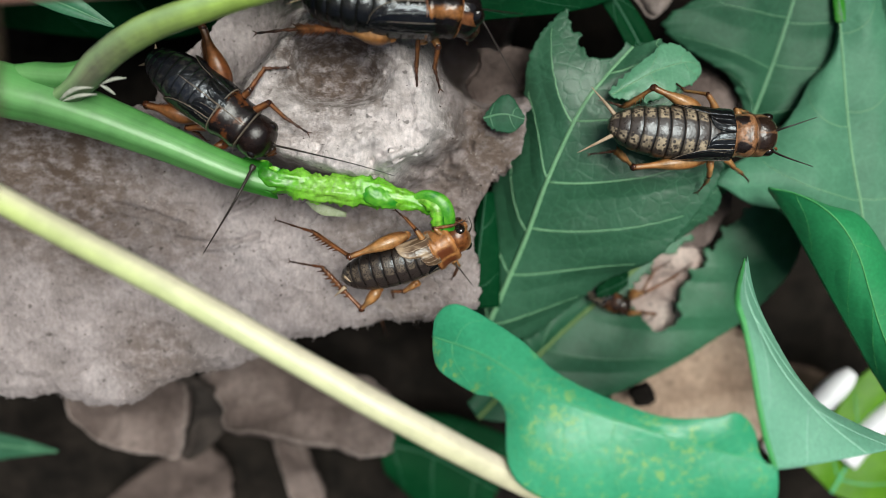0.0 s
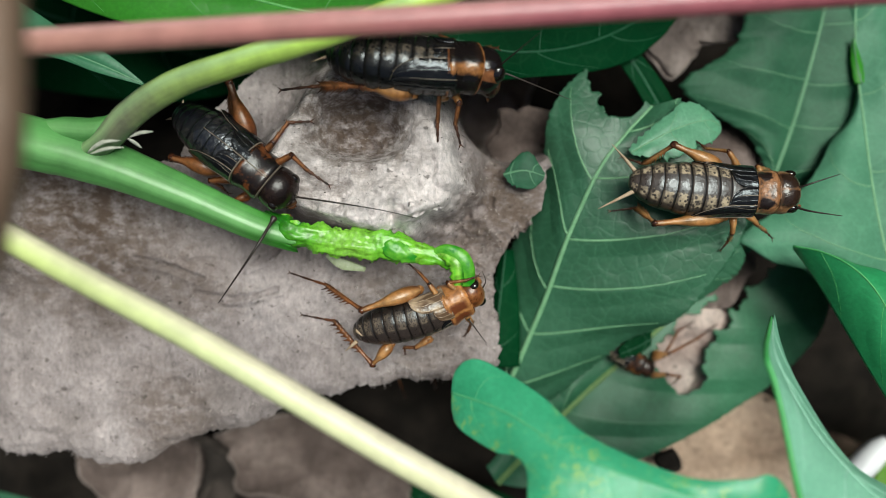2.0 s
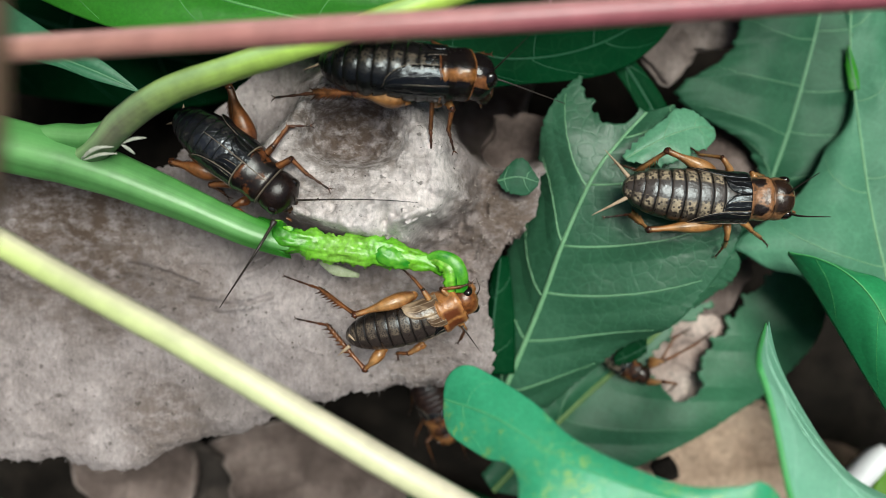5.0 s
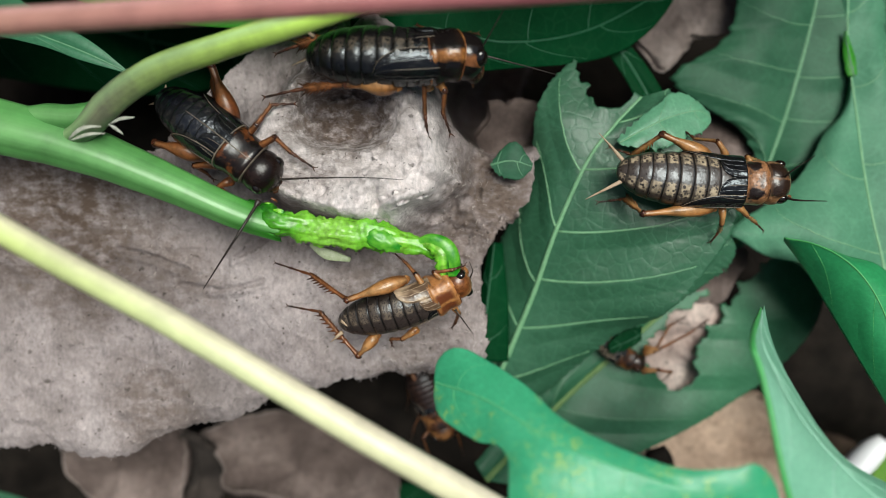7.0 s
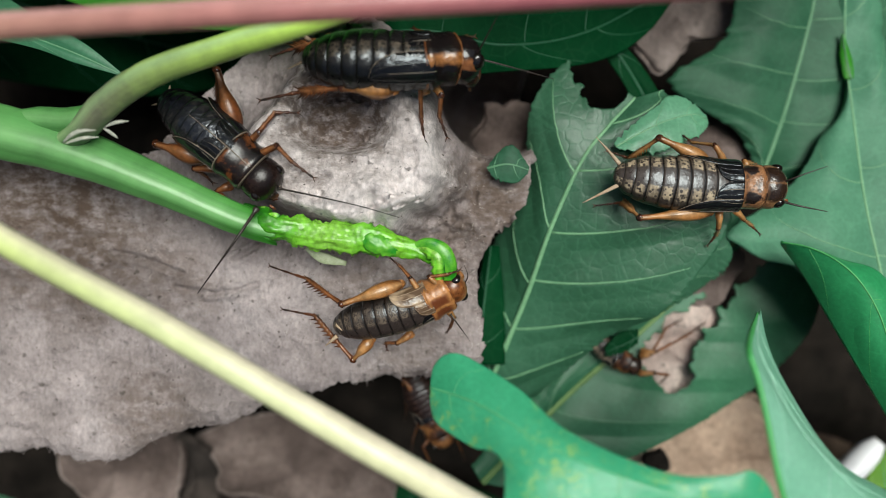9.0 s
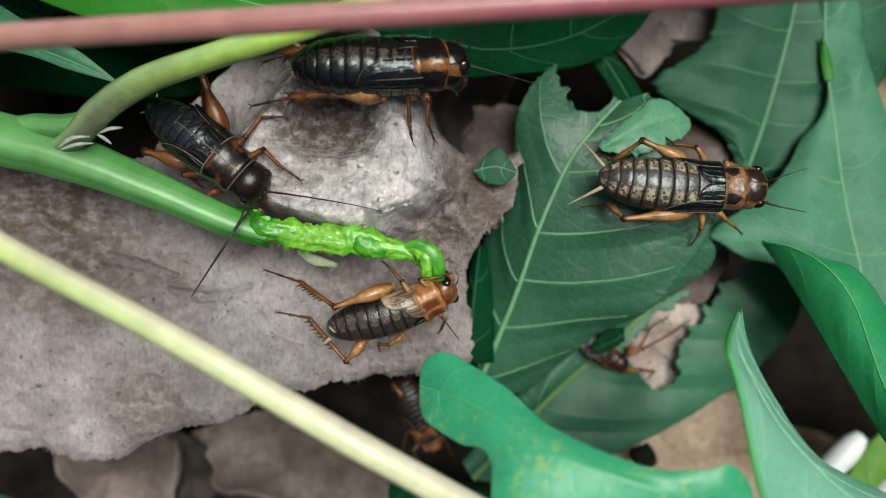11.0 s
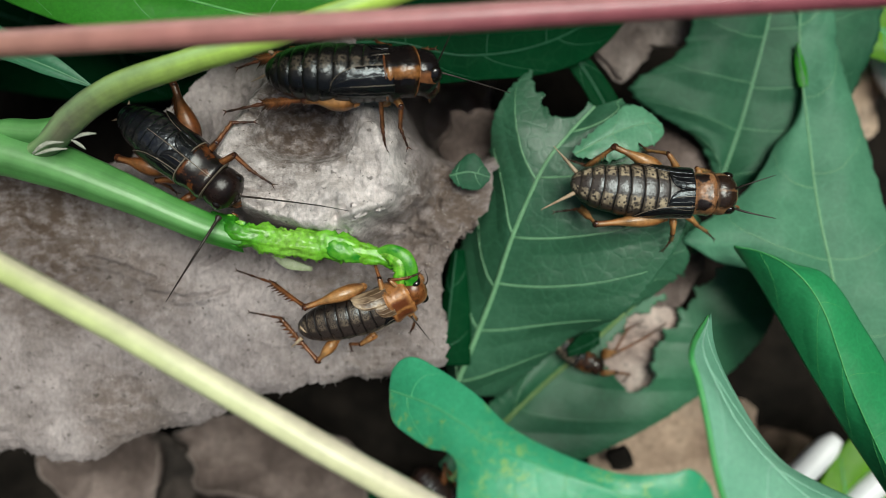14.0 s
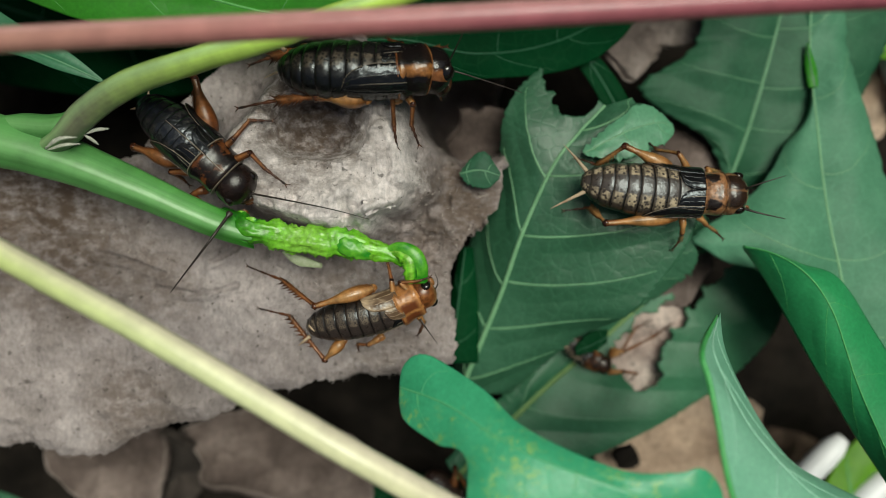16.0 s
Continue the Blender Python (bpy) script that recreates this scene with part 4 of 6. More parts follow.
def egg_tray():
    xl, ytop = -74.0, 46.0
    ex, ey = zip(*[(-79.1, -27.6), (-68.4, -28.9), (-64.5, -29.6), (-57.8, -28.4), (-53.6, -30.2), (-49.9, -30.5), (-46.0, -30.1), (-41.5, -27.4), (-36.0, -25.4), (-30.5, -24.8), (-27.2, -23.0), (-24.8, -21.3), (-19.6, -20.0), (-16.8, -19.8), (-14.8, -18.8), (-6.7, -17.8), (-1.1, -18.2), (3.7, -16.8), (9.3, -14.4)])
    rx, ry = zip(*[(6.1, -20.8), (6.3, -12.8), (5.3, -6.3), (5.5, -0.7), (7.7, 3.3), (12.1, 7.3), (12.9, 12.9), (13.3, 23.4), (14.5, 30.6), (14.5, 47.5)])
    creases = (((-37.0, -5.1), (-32.3, -5.8), (-28.7, -5.4), (-25.7, -4.5)), ((-29.3, -0.9), (-27.1, -0.1), (-25.1, 1.4)), ((-55.3, -3.0), (-50.7, -5.1), (-47.9, -7.1)), ((-46.3, 0.1), (-41.7, -0.9), (-36.3, -3.0)))
    W, Hn = 400, 320

    def near_to(v, mid, wide):
        return max(0.0, 1 - abs(v - mid) / wide)

    def height(x, y):
        z = -3.5 + 1.6 * rough_noise(x, y, 22, 3) + 0.9 * rough_noise(x * 0.6 + y * 0.35, y - x * 0.2, 5, 8) + 0.35 * rough_noise(x * 0.5 + y * 0.3, y - x * 0.2, 1.8, 28)
        z -= 0.0016 * max(0, -x - 20) ** 2 * (0.3 + 0.7 * min(max((2.0 - y) / 16.0, 0), 1))
        # the raised peak with its sunken top
        dx, dy = (x + 10.9) / (15.5 if x < -10.9 else 17.6), (y - 14.5) / (14.6 if y < 14.5 else 19.0)
        ang = math.atan2(dy, dx)
        d = math.hypot(dx, dy) * (1 + 0.06 * math.sin(ang * 3 + 0.7) + 0.12 * rough_noise(x, y, 6, 1))
        k = min(max((1.0 - d) / (0.30 + 0.25 * max(0.0, math.cos(ang)) + 0.15 * max(0.0, math.sin(ang))), 0), 1)
        z += 12.0 * k * k * (3 - 2 * k)
        dh = math.hypot((x + 12.6) / 6.9, (y - 17.6) / 5.1) * (1 + 0.2 * rough_noise(x, y, 4, 4))
        kh = min(max((1.15 - dh) / 0.6, 0), 1)
        z -= 4.9 * kh * kh * (3 - 2 * kh)
        z += kh * (0.75 * rough_noise(x, y, 1.5, 33) + 0.5 * rough_noise(x, y, 0.75, 34))
        # knobs and folds on the near flank
        for bx, by, br, bh in ((-5.5, 6.0, 2.2, 1.3), (-2.2, 7.2, 1.7, 1.0), (0.5, 9.5, 2.4, 0.9), (-9.0, 9.2, 3.0, 0.7), (-20.0, 14.5, 2.6, 1.0), (1.3, 6.2, 1.6, -1.7), (2.8, 8.5, 1.4, 1.1), (-1.0, 10.5, 1.5, 0.8), (3.6, 4.5, 2.0, 1.1), (0.2, 3.4, 1.6, -1.0), (-7.5, 5.2, 1.4, -0.8), (-12.0, 6.4, 2.4, 0.8), (4.8, 12.0, 1.8, -0.9), (-15.5, 8.0, 1.3, -0.6)):
            z += bh * math.exp(-(((x - bx) ** 2 + (y - by) ** 2) / br**2))
        # an overhanging lip with a hollow under it, and pits in the near flank
        q = min(max(((x + 7.3) * 5.3 + (y - 5.4) * 1.9) / 31.7, 0), 1)
        z += 1.9 * math.exp(-((math.hypot(x + 7.3 - 5.3 * q, y - 5.4 - 1.9 * q) / 0.75) ** 2))
        z -= 2.4 * math.exp(-(((x + 2.4) / 1.9) ** 2 + ((y - 5.0) / 0.95) ** 2))
        z += 1.3 * math.exp(-(((x + 8.1) ** 2 + (y - 8.6) ** 2) / 2.2))
        if d < 1.3:
            z -= 0.55 * max(0.0, rough_noise(x, y, 1.1, 41) - 0.18) * (2.2 if y < 9 or x > 0 else 0.9)
        # a torn ledge runs along the foot of the peak
        if -21 < x < -4:
            z += 1.1 * math.exp(-(((y - 5.2 + (x + 19.6) * 0.16 - 0.5 * rough_noise(x, 1, 2.5, 15)) / 0.5) ** 2)) * min(1, (x + 21) / 3, (-4 - x) / 3)
        # creases pressed into the flat sheet
        for line in creases:
            for (ax, ay), (bx, by) in zip(line, line[1:]):
                if min(ax, bx) - 2 < x < max(ax, bx) + 2 and min(ay, by) - 2 < y < max(ay, by) + 2:
                    k1 = min(max(((x - ax) * (bx - ax) + (y - ay) * (by - ay)) / ((bx - ax) ** 2 + (by - ay) ** 2), 0), 1)
                    far = math.hypot(x - ax - (bx - ax) * k1, y - ay - (by - ay) * k1) + 0.25 * rough_noise(x, y, 1.2, 51)
                    z += 0.35 * math.exp(-(((far - 0.7) / 0.5) ** 2)) - 0.6 * math.exp(-((far / 0.35) ** 2))
        # the cup beyond the peak falls away, made extra deep to hold shade
        kc = min(max((1.0 - math.hypot((x - 8.5) / 11.0, (y - 26.0) / 13.5)) / 0.5, 0), 1)
        z -= 44 * kc * kc * (3 - 2 * kc)
        # corner flap to the right
        z += 2.2 * math.exp(-(((x - 8) ** 2 + (y - 4) ** 2) / 18.0))
        flank = near_to(d, 0.75, 0.4) * (1.0 if x > -9 and y < 20 else 0.35)
        near = min(1.0, max(0.0, (1.35 - d) / 0.3))
        return z + (0.26 + 0.5 * near + 0.4 * flank) * rough_noise(x, y, 2.4, 6) + (0.06 + 0.3 * near + 0.3 * flank) * rough_noise(x, y, 1.0, 2) + (0.14 * near + 0.08 * flank) * rough_noise(x, y, 0.5, 12)

    rows = []
    for j in range(Hn):
        v = j / (Hn - 1)
        row = []
        for i in range(W):
            u = (i / (W - 1)) ** 0.8
            yy = -22 + (ytop + 22) * v
            xr = float(np.interp(yy, ry, rx)) + 0.5 * rough_noise(yy, 1, 1.6, 5) + 0.25 * rough_noise(yy, 1, 0.5, 5)
            x = xl + (xr - xl) * u
            lo = float(np.interp(x, ex, ey)) + 0.55 * rough_noise(x, 1, 1.9, 7) + 0.3 * rough_noise(x, 1, 0.55, 9)
            y = lo + (ytop - lo) * v**1.25
            sag = 1.6 * max(0, 1 - (y - lo) / 2.5) ** 2
            row.append((x, y, height(x, y) - sag))
        rows.append(row)
    gx, gy = zip(*[(-95.1, 19.4), (-79.1, 18.2), (-44.5, 13.3), (-39.7, 14.4), (-36.1, 19.0), (-30.8, 24.2), (-26.8, 28.4), (-21.2, 32.2), (-14.8, 38.6), (-11.6, 59.5)])

    def cut_out(p):
        return p[1] >= np.interp(p[0], gx, gy) + 0.8 * rough_noise(p[0], p[1], 2.0, 3)

    ob = thing("egg_tray", (-30, 0, -4), "grey-beige moulded pulp egg tray with torn edge and sunken peak", "egg tray")
    # cut away along a line fitted to the camera's view to leave the gap dark
    part("tray_sheet", sheet(rows, keep=lambda p: not cut_out(p)), PULP, ob, thick=1.5)
    # loose fibres and dark crumbs lying on the pulp
    pale, dark = [], []
    for k in range(900):
        i, j = int(W * (1 - random.random() ** 1.6 * 0.75)) - 2, random.randrange(6, Hn - 90)
        p = np.array(rows[j][max(i, 3)])
        if cut_out(p + (0, 0.8, 0)) or p[1] > 23 or (k > 420 and not (-26 < p[0] < 6 and 1 < p[1] < 22)):
            continue
        th, ln = random.uniform(0, math.pi), random.uniform(0.3, 1.0)
        d = np.array([math.cos(th), math.sin(th), 0]) * ln / 2
        bend = np.array([-d[1], d[0], 0]) * random.uniform(-0.5, 0.5)
        lift = np.array([0, 0, 0.05])
        (dark if k % 6 == 0 else pale).append(tube([p - d + lift, p + bend + lift * 2, p + d + lift], [0.012, 0.022, 0.012], n=5, sides=4))
    for k in range(170):
        i, j = random.randrange(10, W - 4), random.randrange(4, Hn - 100)
        p = np.array(rows[j][i])
        if cut_out(p + (0, 0.8, 0)):
            continue
        r = random.uniform(0.05, 0.15)
        dark.append(blob(p + (0, 0, 0.03), (r, r * random.uniform(0.5, 1), r * 0.5), 5, 6, lump=0.6, seed=k))
    tagged(part("paper_fluff", join(pale), FIBRE, ob, "pale loose paper fibres"), kind="stuff")
    tagged(part("crumbs", join(dark), CRUMB, ob, "dark crumbs and droppings"), kind="stuff")
    # fibres along the torn rim
    g = Geo()
    for k in range(60):
        i = random.randrange(8, W - 2)
        p = np.array(rows[0][i])
        q = p + np.array([random.uniform(-0.5, 0.5), random.uniform(-0.6, -0.1), random.uniform(-0.5, 0.3)])
        g = g + tube([p, (p + q) / 2 + (0.1, 0, 0.1), q], [0.05, 0.03, 0.01], n=4, sides=4)
    tagged(part("fringe", g, PULP, ob), kind="stuff")
    return ob


def fragment(label, centre, size, turn, tilt, material, seed, humps=1.6, name="tray_fragment", rag=0.18, square=0.6):
    """A torn piece of an older tray: a humped, ragged sheet."""
    ob = thing(name, centre, label, "egg tray", "torn tray pieces")
    n = 56
    rows = []
    m = pose(0, 0, 0, tilt[0], tilt[1], turn).to_3x3()
    for i in range(n):
        r = i / (n - 1)
        row = []
        for j in range(n + 1):
            th = 2 * math.pi * j / n
            e = 1 + rag * noise.noise(Vector((math.cos(th) * 1.6, math.sin(th) * 1.6, seed))) + 0.09 * noise.noise(Vector((math.cos(th) * 8, math.sin(th) * 8, seed)))
            sx = abs(math.cos(th)) ** square * (1 if math.cos(th) >= 0 else -1)
            sy = abs(math.sin(th)) ** square * (1 if math.sin(th) >= 0 else -1)
            x, y = size[0] * r * e * sx, size[1] * r * e * sy
            z = humps * 2 * rough_noise(x, y, 11, seed) + humps * 0.7 * rough_noise(x, y, 4, seed + 5)
            row.append(Vector(centre) + m @ Vector((x, y, z)))
        rows.append(row)
    part("pulp_sheet", sheet(rows), material, ob, thick=1.4)
    edge = [np.array(p) + (0, 0, 0.05) for p in rows[-1][::2]]
    part("torn_rim", tube(edge, [0.3 + 0.3 * noise.noise(Vector((k * 0.7, seed, 0))) for k in range(30)], sides=6, flat=0.7, sampled=True, wob=0.6), material, ob)
    return ob


def torn_plate(label, outline, material, seed, humps=1.2, rim=0.8, name="tray_fragment"):
    """A torn piece of tray inside a given outline, with a ragged, slightly raised rim."""
    o = np.array(outline, float)
    mid = o.mean(0)
    ring = spline(list(o) + [o[0]], 150)
    ob = thing(name, tuple(mid), label, "egg tray", "torn tray pieces")
    rows = []
    for i in range(40):
        r = (i / 39) ** 0.8
        row = []
        for j, q in enumerate(ring):
            th = j / 149 * 2 * math.pi
            e = 1 + 0.05 * noise.noise(Vector((math.cos(th) * 5, math.sin(th) * 5, seed))) + 0.035 * noise.noise(Vector((math.cos(th) * 16, math.sin(th) * 16, seed)))
            p = mid + (q - mid) * r * e
            z = p[2] + humps * 1.6 * rough_noise(p[0], p[1], 8, seed) + humps * 0.5 * rough_noise(p[0], p[1], 3, seed + 5) + rim * max(0.0, r - 0.75) * 4 * (0.6 + 0.8 * rough_noise(p[0], p[1], 5, seed + 9))
            row.append((p[0], p[1], z))
        rows.append(row)
    part("pulp_sheet", sheet(rows), material, ob, thick=1.4)
    edge = [np.array(p) + (0, 0, 0.1) for p in rows[-1]]
    part("torn_rim", tube(edge, [0.18 + 0.2 * noise.noise(Vector((k * 0.7, seed, 0))) for k in range(40)], sides=7, flat=0.7, sampled=True, wob=0.6), PULP_MID if material is not PULP_SHADED_BLACK else material, ob, "paler frayed rim")
    return ob


ground()
surround()
egg_tray()
torn_plate("shaded brown pulp tray piece lying under the egg tray", [(-67.38, -36.35, -30), (-67.71, -33.55, -32), (-52.00, -32.02, -32), (-46.19, -33.04, -30), (-46.80, -46.60, -30), (-54.13, -46.90, -30), (-60.86, -44.49, -30), (-66.58, -40.37, -30)], PULP_SHADED, 2.0)
torn_plate("dark pulp tray rib leaning against a torn piece", [(-46.39, -32.84, -30), (-43.55, -33.78, -29), (-41.08, -36.33, -31), (-40.05, -41.30, -35), (-41.15, -45.73, -38), (-46.94, -51.26, -40), (-48.85, -49.38, -36)], PULP_SHADED_BLACK, 37.0, 0.8)
torn_plate("brown pulp tray piece with pale ragged rim below the egg tray", [(-44.10, -33.54, -34), (-34.29, -30.58, -37), (-23.71, -31.64, -37), (-9.80, -37.44, -35), (-8.24, -45.03, -27), (-14.02, -45.84, -26), (-17.81, -44.87, -26), (-24.43, -43.80, -26), (-31.79, -42.18, -27), (-37.18, -41.43, -28), (-39.37, -38.06, -30)], PULP_SHADED, 5.0, 1.6, 1.2)
torn_plate("strip of brown pulp hanging in the dark gap", [(-31.80, -48.56, -40), (-27.47, -49.10, -40), (-24.92, -57.73, -44), (-23.57, -64.17, -46), (-29.77, -64.17, -46)], PULP_SHADED, 45.0, 0.6)
fragment("dark brown pulp tray piece deep in the heap", (-56.83, -65.64, -52), (13, 8), 30, (4, 6), PULP_SHADED, 41.0)
fragment("torn grey pulp scrap among the leaves", (34.43, 34.25, -17), (5.4, 5.4), 35, (5, 14), PULP_MID, 9.0)
fragment("torn grey pulp scrap among the leaves", (43.94, 39.80, -19), (7, 4.5), 12, (8, -10), PULP_MID, 19.0)
# added piece: fills in the slope of the tray, darkened as if shaded
fragment("grey pulp piece added to stand in for the tray's right slope", (11.19, 18.56, -15), (5.6, 4.0), -20, (6, 8), PULP_SHADED, 23.0, 1.6, "tray_fragment", 0.4)
fragment("brown pulp scrap in the dark gap between leaves", (45.51, 19.10, -20), (5.5, 6), -30, (5, -10), PULP_SHADED, 29.0)
fragment("brown pulp scrap at the edge of the heap", (85.41, 29.67, -36), (4, 9), 8, (5, 5), PULP_TAN, 51.0)
fragment("tan pulp tray floor below the leaves", (48.09, -38.85, -31), (16, 11.5), 12, (3, 0), PULP_TAN, 12.0, 1.6)
fragment("brown pulp tray piece in the shade of the rolled leaf", (72.83, -44.34, -41), (11, 8.5), -20, (5, 8), PULP_TAN_SHADED, 77.0, 1.8)
fragment("dark crumpled pulp scrap wedged between the leaves", (44.83, -3.58, -18.90), (3.0, 5.2), -40, (5, 5), PULP_SHADED, 61.0, 1.4, "pulp_scrap", 0.3)
fragment("dark lump on the tray floor", (36.20, -35.25, -23), (1.9, 2.0), 20, (0, 0), SOIL, 63.0, 1.4, "pulp_scrap", 0.3)
fragment("crumpled pale pulp scrap under the eaten leaf", (38.09, -16.80, -20.50), (6.2, 10.5), -27, (4, -6), PULP_PINK, 14.0, 3.0, "pulp_scrap")

# ---- leaves ----
eaten_leaf = leaf("large grey-green leaf seen from below with eaten notches and pale veins",
     [(7.46, -23.01, -15.0), (13.19, -7.54, -9.5), (16.31, 2.92, -5.0), (20.28, 12.36, -2.6), (23.90, 17.15, -2.8), (28.15, 21.57, -3.8)],
     [(6.81, -22.89, -19.0), (7.05, -5.34, -17.0), (9.91, 3.56, -12.5), (12.91, 10.14, -8.5), (13.47, 20.36, -5.0), (18.37, 26.89, -5.2), (22.52, 26.18, -5.6)],
     [(15.64, -23.01, -15.0), (25.20, -13.40, -9.5), (32.77, -8.40, -4.5), (39.64, 1.65, -1.4), (40.25, 8.66, -1.0), (36.72, 18.99, -2.0), (31.69, 22.49, -3.6)],
     LEAF_EATEN, VEIN_PALE, 6, 0.15, 0.45, bites=[(23.83, 23.04, 3.3), (23.04, 26.21, 4.0), (37.29, 13.54, 3.2), (38.88, 16.70, 2.6)], jag=0.5, cup=0.5, ripple=0.8, seed=2.0, rows=220, cols=60, sweep=(0.17, 0.14))
leaf("torn lobe of the eaten leaf, bright light painted into its green",
     [(23.94, 14.39, 0.5), (26.94, 16.06, 0.8), (30.64, 17.86, 0.2), (34.88, 19.02, -0.7), (37.08, 18.32, -1.3)],
     [(23.67, 14.89, 0.3), (26.09, 17.26, 0.1), (29.23, 19.70, -0.4), (31.78, 21.62, -1.0), (34.43, 21.12, -1.3), (36.98, 19.07, -1.5)],
     [(24.25, 14.08, 0.5), (26.10, 13.70, 1.0), (29.70, 13.56, 0.7), (33.43, 15.19, 0.1), (35.77, 16.21, -0.5), (37.20, 17.74, -1.2)],
     LEAF_LOBE_LIT, VEIN_PALE, 3, 0.05, 0.1, jag=0.5, cup=0.3, ripple=0.4, seed=71.0, rows=60, cols=16, name="leaf_scrap")
leaf("dark grey-green leaf lying under the large leaf",
     [(6.78, -36.49, -15.50), (19.43, -23.76, -16.50), (30.24, -14.31, -16.50), (40.48, -5.36, -17.50), (49.98, 3.76, -18.50)],
     [(5.00, -33.81, -15.50), (15.84, -21.51, -16.50), (25.74, -10.71, -16.50), (35.94, 0.10, -17.50), (47.23, 7.42, -18.50)],
     [(15.70, -37.38, -15.50), (31.14, -32.31, -16.50), (49.56, -22.60, -17.50), (60.96, -10.90, -18.50), (60.05, 1.93, -18.50)],
     LEAF_BACK, VEIN_DIM, 5, 0.1, 0.6, mid_mat=VEIN_OLIVE, bites=[(36.26, -16.88, 4.07), (37.36, -19.66, 2.89), (38.58, -12.56, 3.25), (42.10, -9.81, 2.44), (44.88, -6.14, 2.62), (48.13, -2.47, 2.89), (51.10, 0.09, 2.35)], jag=0.3, cup=1.0, ripple=0.9, seed=4.0, rows=210, cols=60)
leaf("broad pale green leaf underside with straight midrib",
     [(50.49, 9.99, -16.50), (53.50, 19.68, -15.24), (55.52, 28.24, -13.90), (57.74, 38.52, -13.08), (59.01, 48.10, -13.00)],
     [(50.41, 11.33, -16.32), (47.34, 18.36, -15.39), (40.92, 22.28, -14.92), (35.80, 26.98, -14.14), (44.30, 33.79, -13.32), (45.91, 48.10, -13.00)],
     [(52.73, 10.07, -15.8), (65.21, 14.66, -14.2), (72.30, 27.01, -14.4), (76.13, 37.44, -14.2), (76.04, 48.95, -14.2)],
     LEAF_UNDER, VEIN_DIM, 5, 0.1, 0.4, jag=0.9, cup=1.0, ripple=0.9, seed=5.0, rows=90, cols=24)
leaf("broad pale green leaf underside with a nibbled margin",
     [(68.55, -17.05, -8.0), (65.37, -6.67, -7.0), (64.08, -0.72, -7.0), (63.07, 4.80, -7.5), (62.78, 11.31, -9.0), (62.63, 21.12, -11.0), (62.09, 30.11, -12.0), (62.26, 39.06, -12.5), (62.97, 45.43, -13.0)],
     [(60.01, -10.23, -9.0), (52.38, -2.37, -7.5), (47.26, -1.12, -6.5), (43.43, 0.92, -6.0), (41.59, 3.03, -6.0), (50.47, 8.36, -9.0), (55.31, 13.10, -11.0), (58.19, 17.60, -12.0), (61.55, 21.03, -13.0), (62.62, 25.91, -13.0), (61.72, 32.58, -13.0), (61.54, 39.23, -13.0), (62.07, 45.43, -13.0)],
     [(87.95, -22.58, -9.0), (82.30, -10.33, -8.5), (77.93, -1.69, -8.5), (74.34, 6.09, -9.0), (72.39, 16.20, -10.5), (70.88, 21.18, -11.5), (68.85, 29.21, -12.0), (67.44, 39.06, -12.5), (66.55, 45.43, -13.0)],
     LEAF_PALE, VEIN_PALE, 5, 0.08, 0.25, jag=0.5, cup=0.8, ripple=0.9, seed=6.0, rows=90, cols=24)
leaf("glossy dark green leaf with its margin rolled over",
     [(47.06, 1.49, -1.0), (49.65, 0.77, 1.5), (52.32, -0.92, 3.5), (54.86, -3.64, 4.5), (57.02, -7.63, 5.0), (58.78, -12.55, 5.0), (60.69, -17.87, 5.0), (64.90, -27.01, 5.0), (71.04, -39.25, 5.0)],
     [(47.50, 1.16, -2.0), (50.35, -3.49, -1.0), (52.91, -8.62, 0.0), (55.58, -14.04, 1.0), (59.10, -20.11, 1.5), (61.63, -24.22, 1.5), (67.18, -32.77, 1.5), (74.34, -43.89, 1.5)],
     [(47.22, 1.56, -1.0), (51.47, 0.44, 0.5), (54.52, -0.90, 1.5), (58.17, -2.07, 2.0), (60.92, -4.81, 2.0), (63.67, -9.12, 2.0), (68.39, -16.96, 2.0), (76.31, -31.90, 2.0)],
     LEAF_DARKGLOSS, VEIN_HEM, 5, 0.03, 0.1, cup=0.7, seed=7.0)
leaf("pale upright leaf blade with parallel white veins",
     [(39.70, -7.65, 9.0), (34.86, -9.86, 20.0), (35.80, -13.83, 22.0), (37.73, -17.84, 23.0), (40.51, -21.26, 23.0), (43.92, -24.69, 23.0), (48.27, -28.13, 23.0)],
     [(39.76, -7.41, 8.5), (32.16, -9.47, 24.0), (32.16, -12.32, 26.0), (32.69, -16.24, 27.0), (33.03, -20.05, 28.0), (33.84, -23.52, 28.0), (35.17, -27.59, 28.0)],
     [(40.40, -7.02, 8.0), (38.43, -9.89, 14.0), (38.74, -12.85, 16.0), (40.44, -16.67, 17.0), (42.49, -20.41, 18.0), (45.58, -23.85, 18.0), (49.87, -26.26, 18.0), (55.82, -28.95, 18.0)],
     LEAF_SILVER, VEIN_WHITE, 3, 0.06, 0.12, cup=0.2, ripple=0.08, seed=8.0, sweep=0.45, hem=(-1, 0.32, VEIN_HEM))
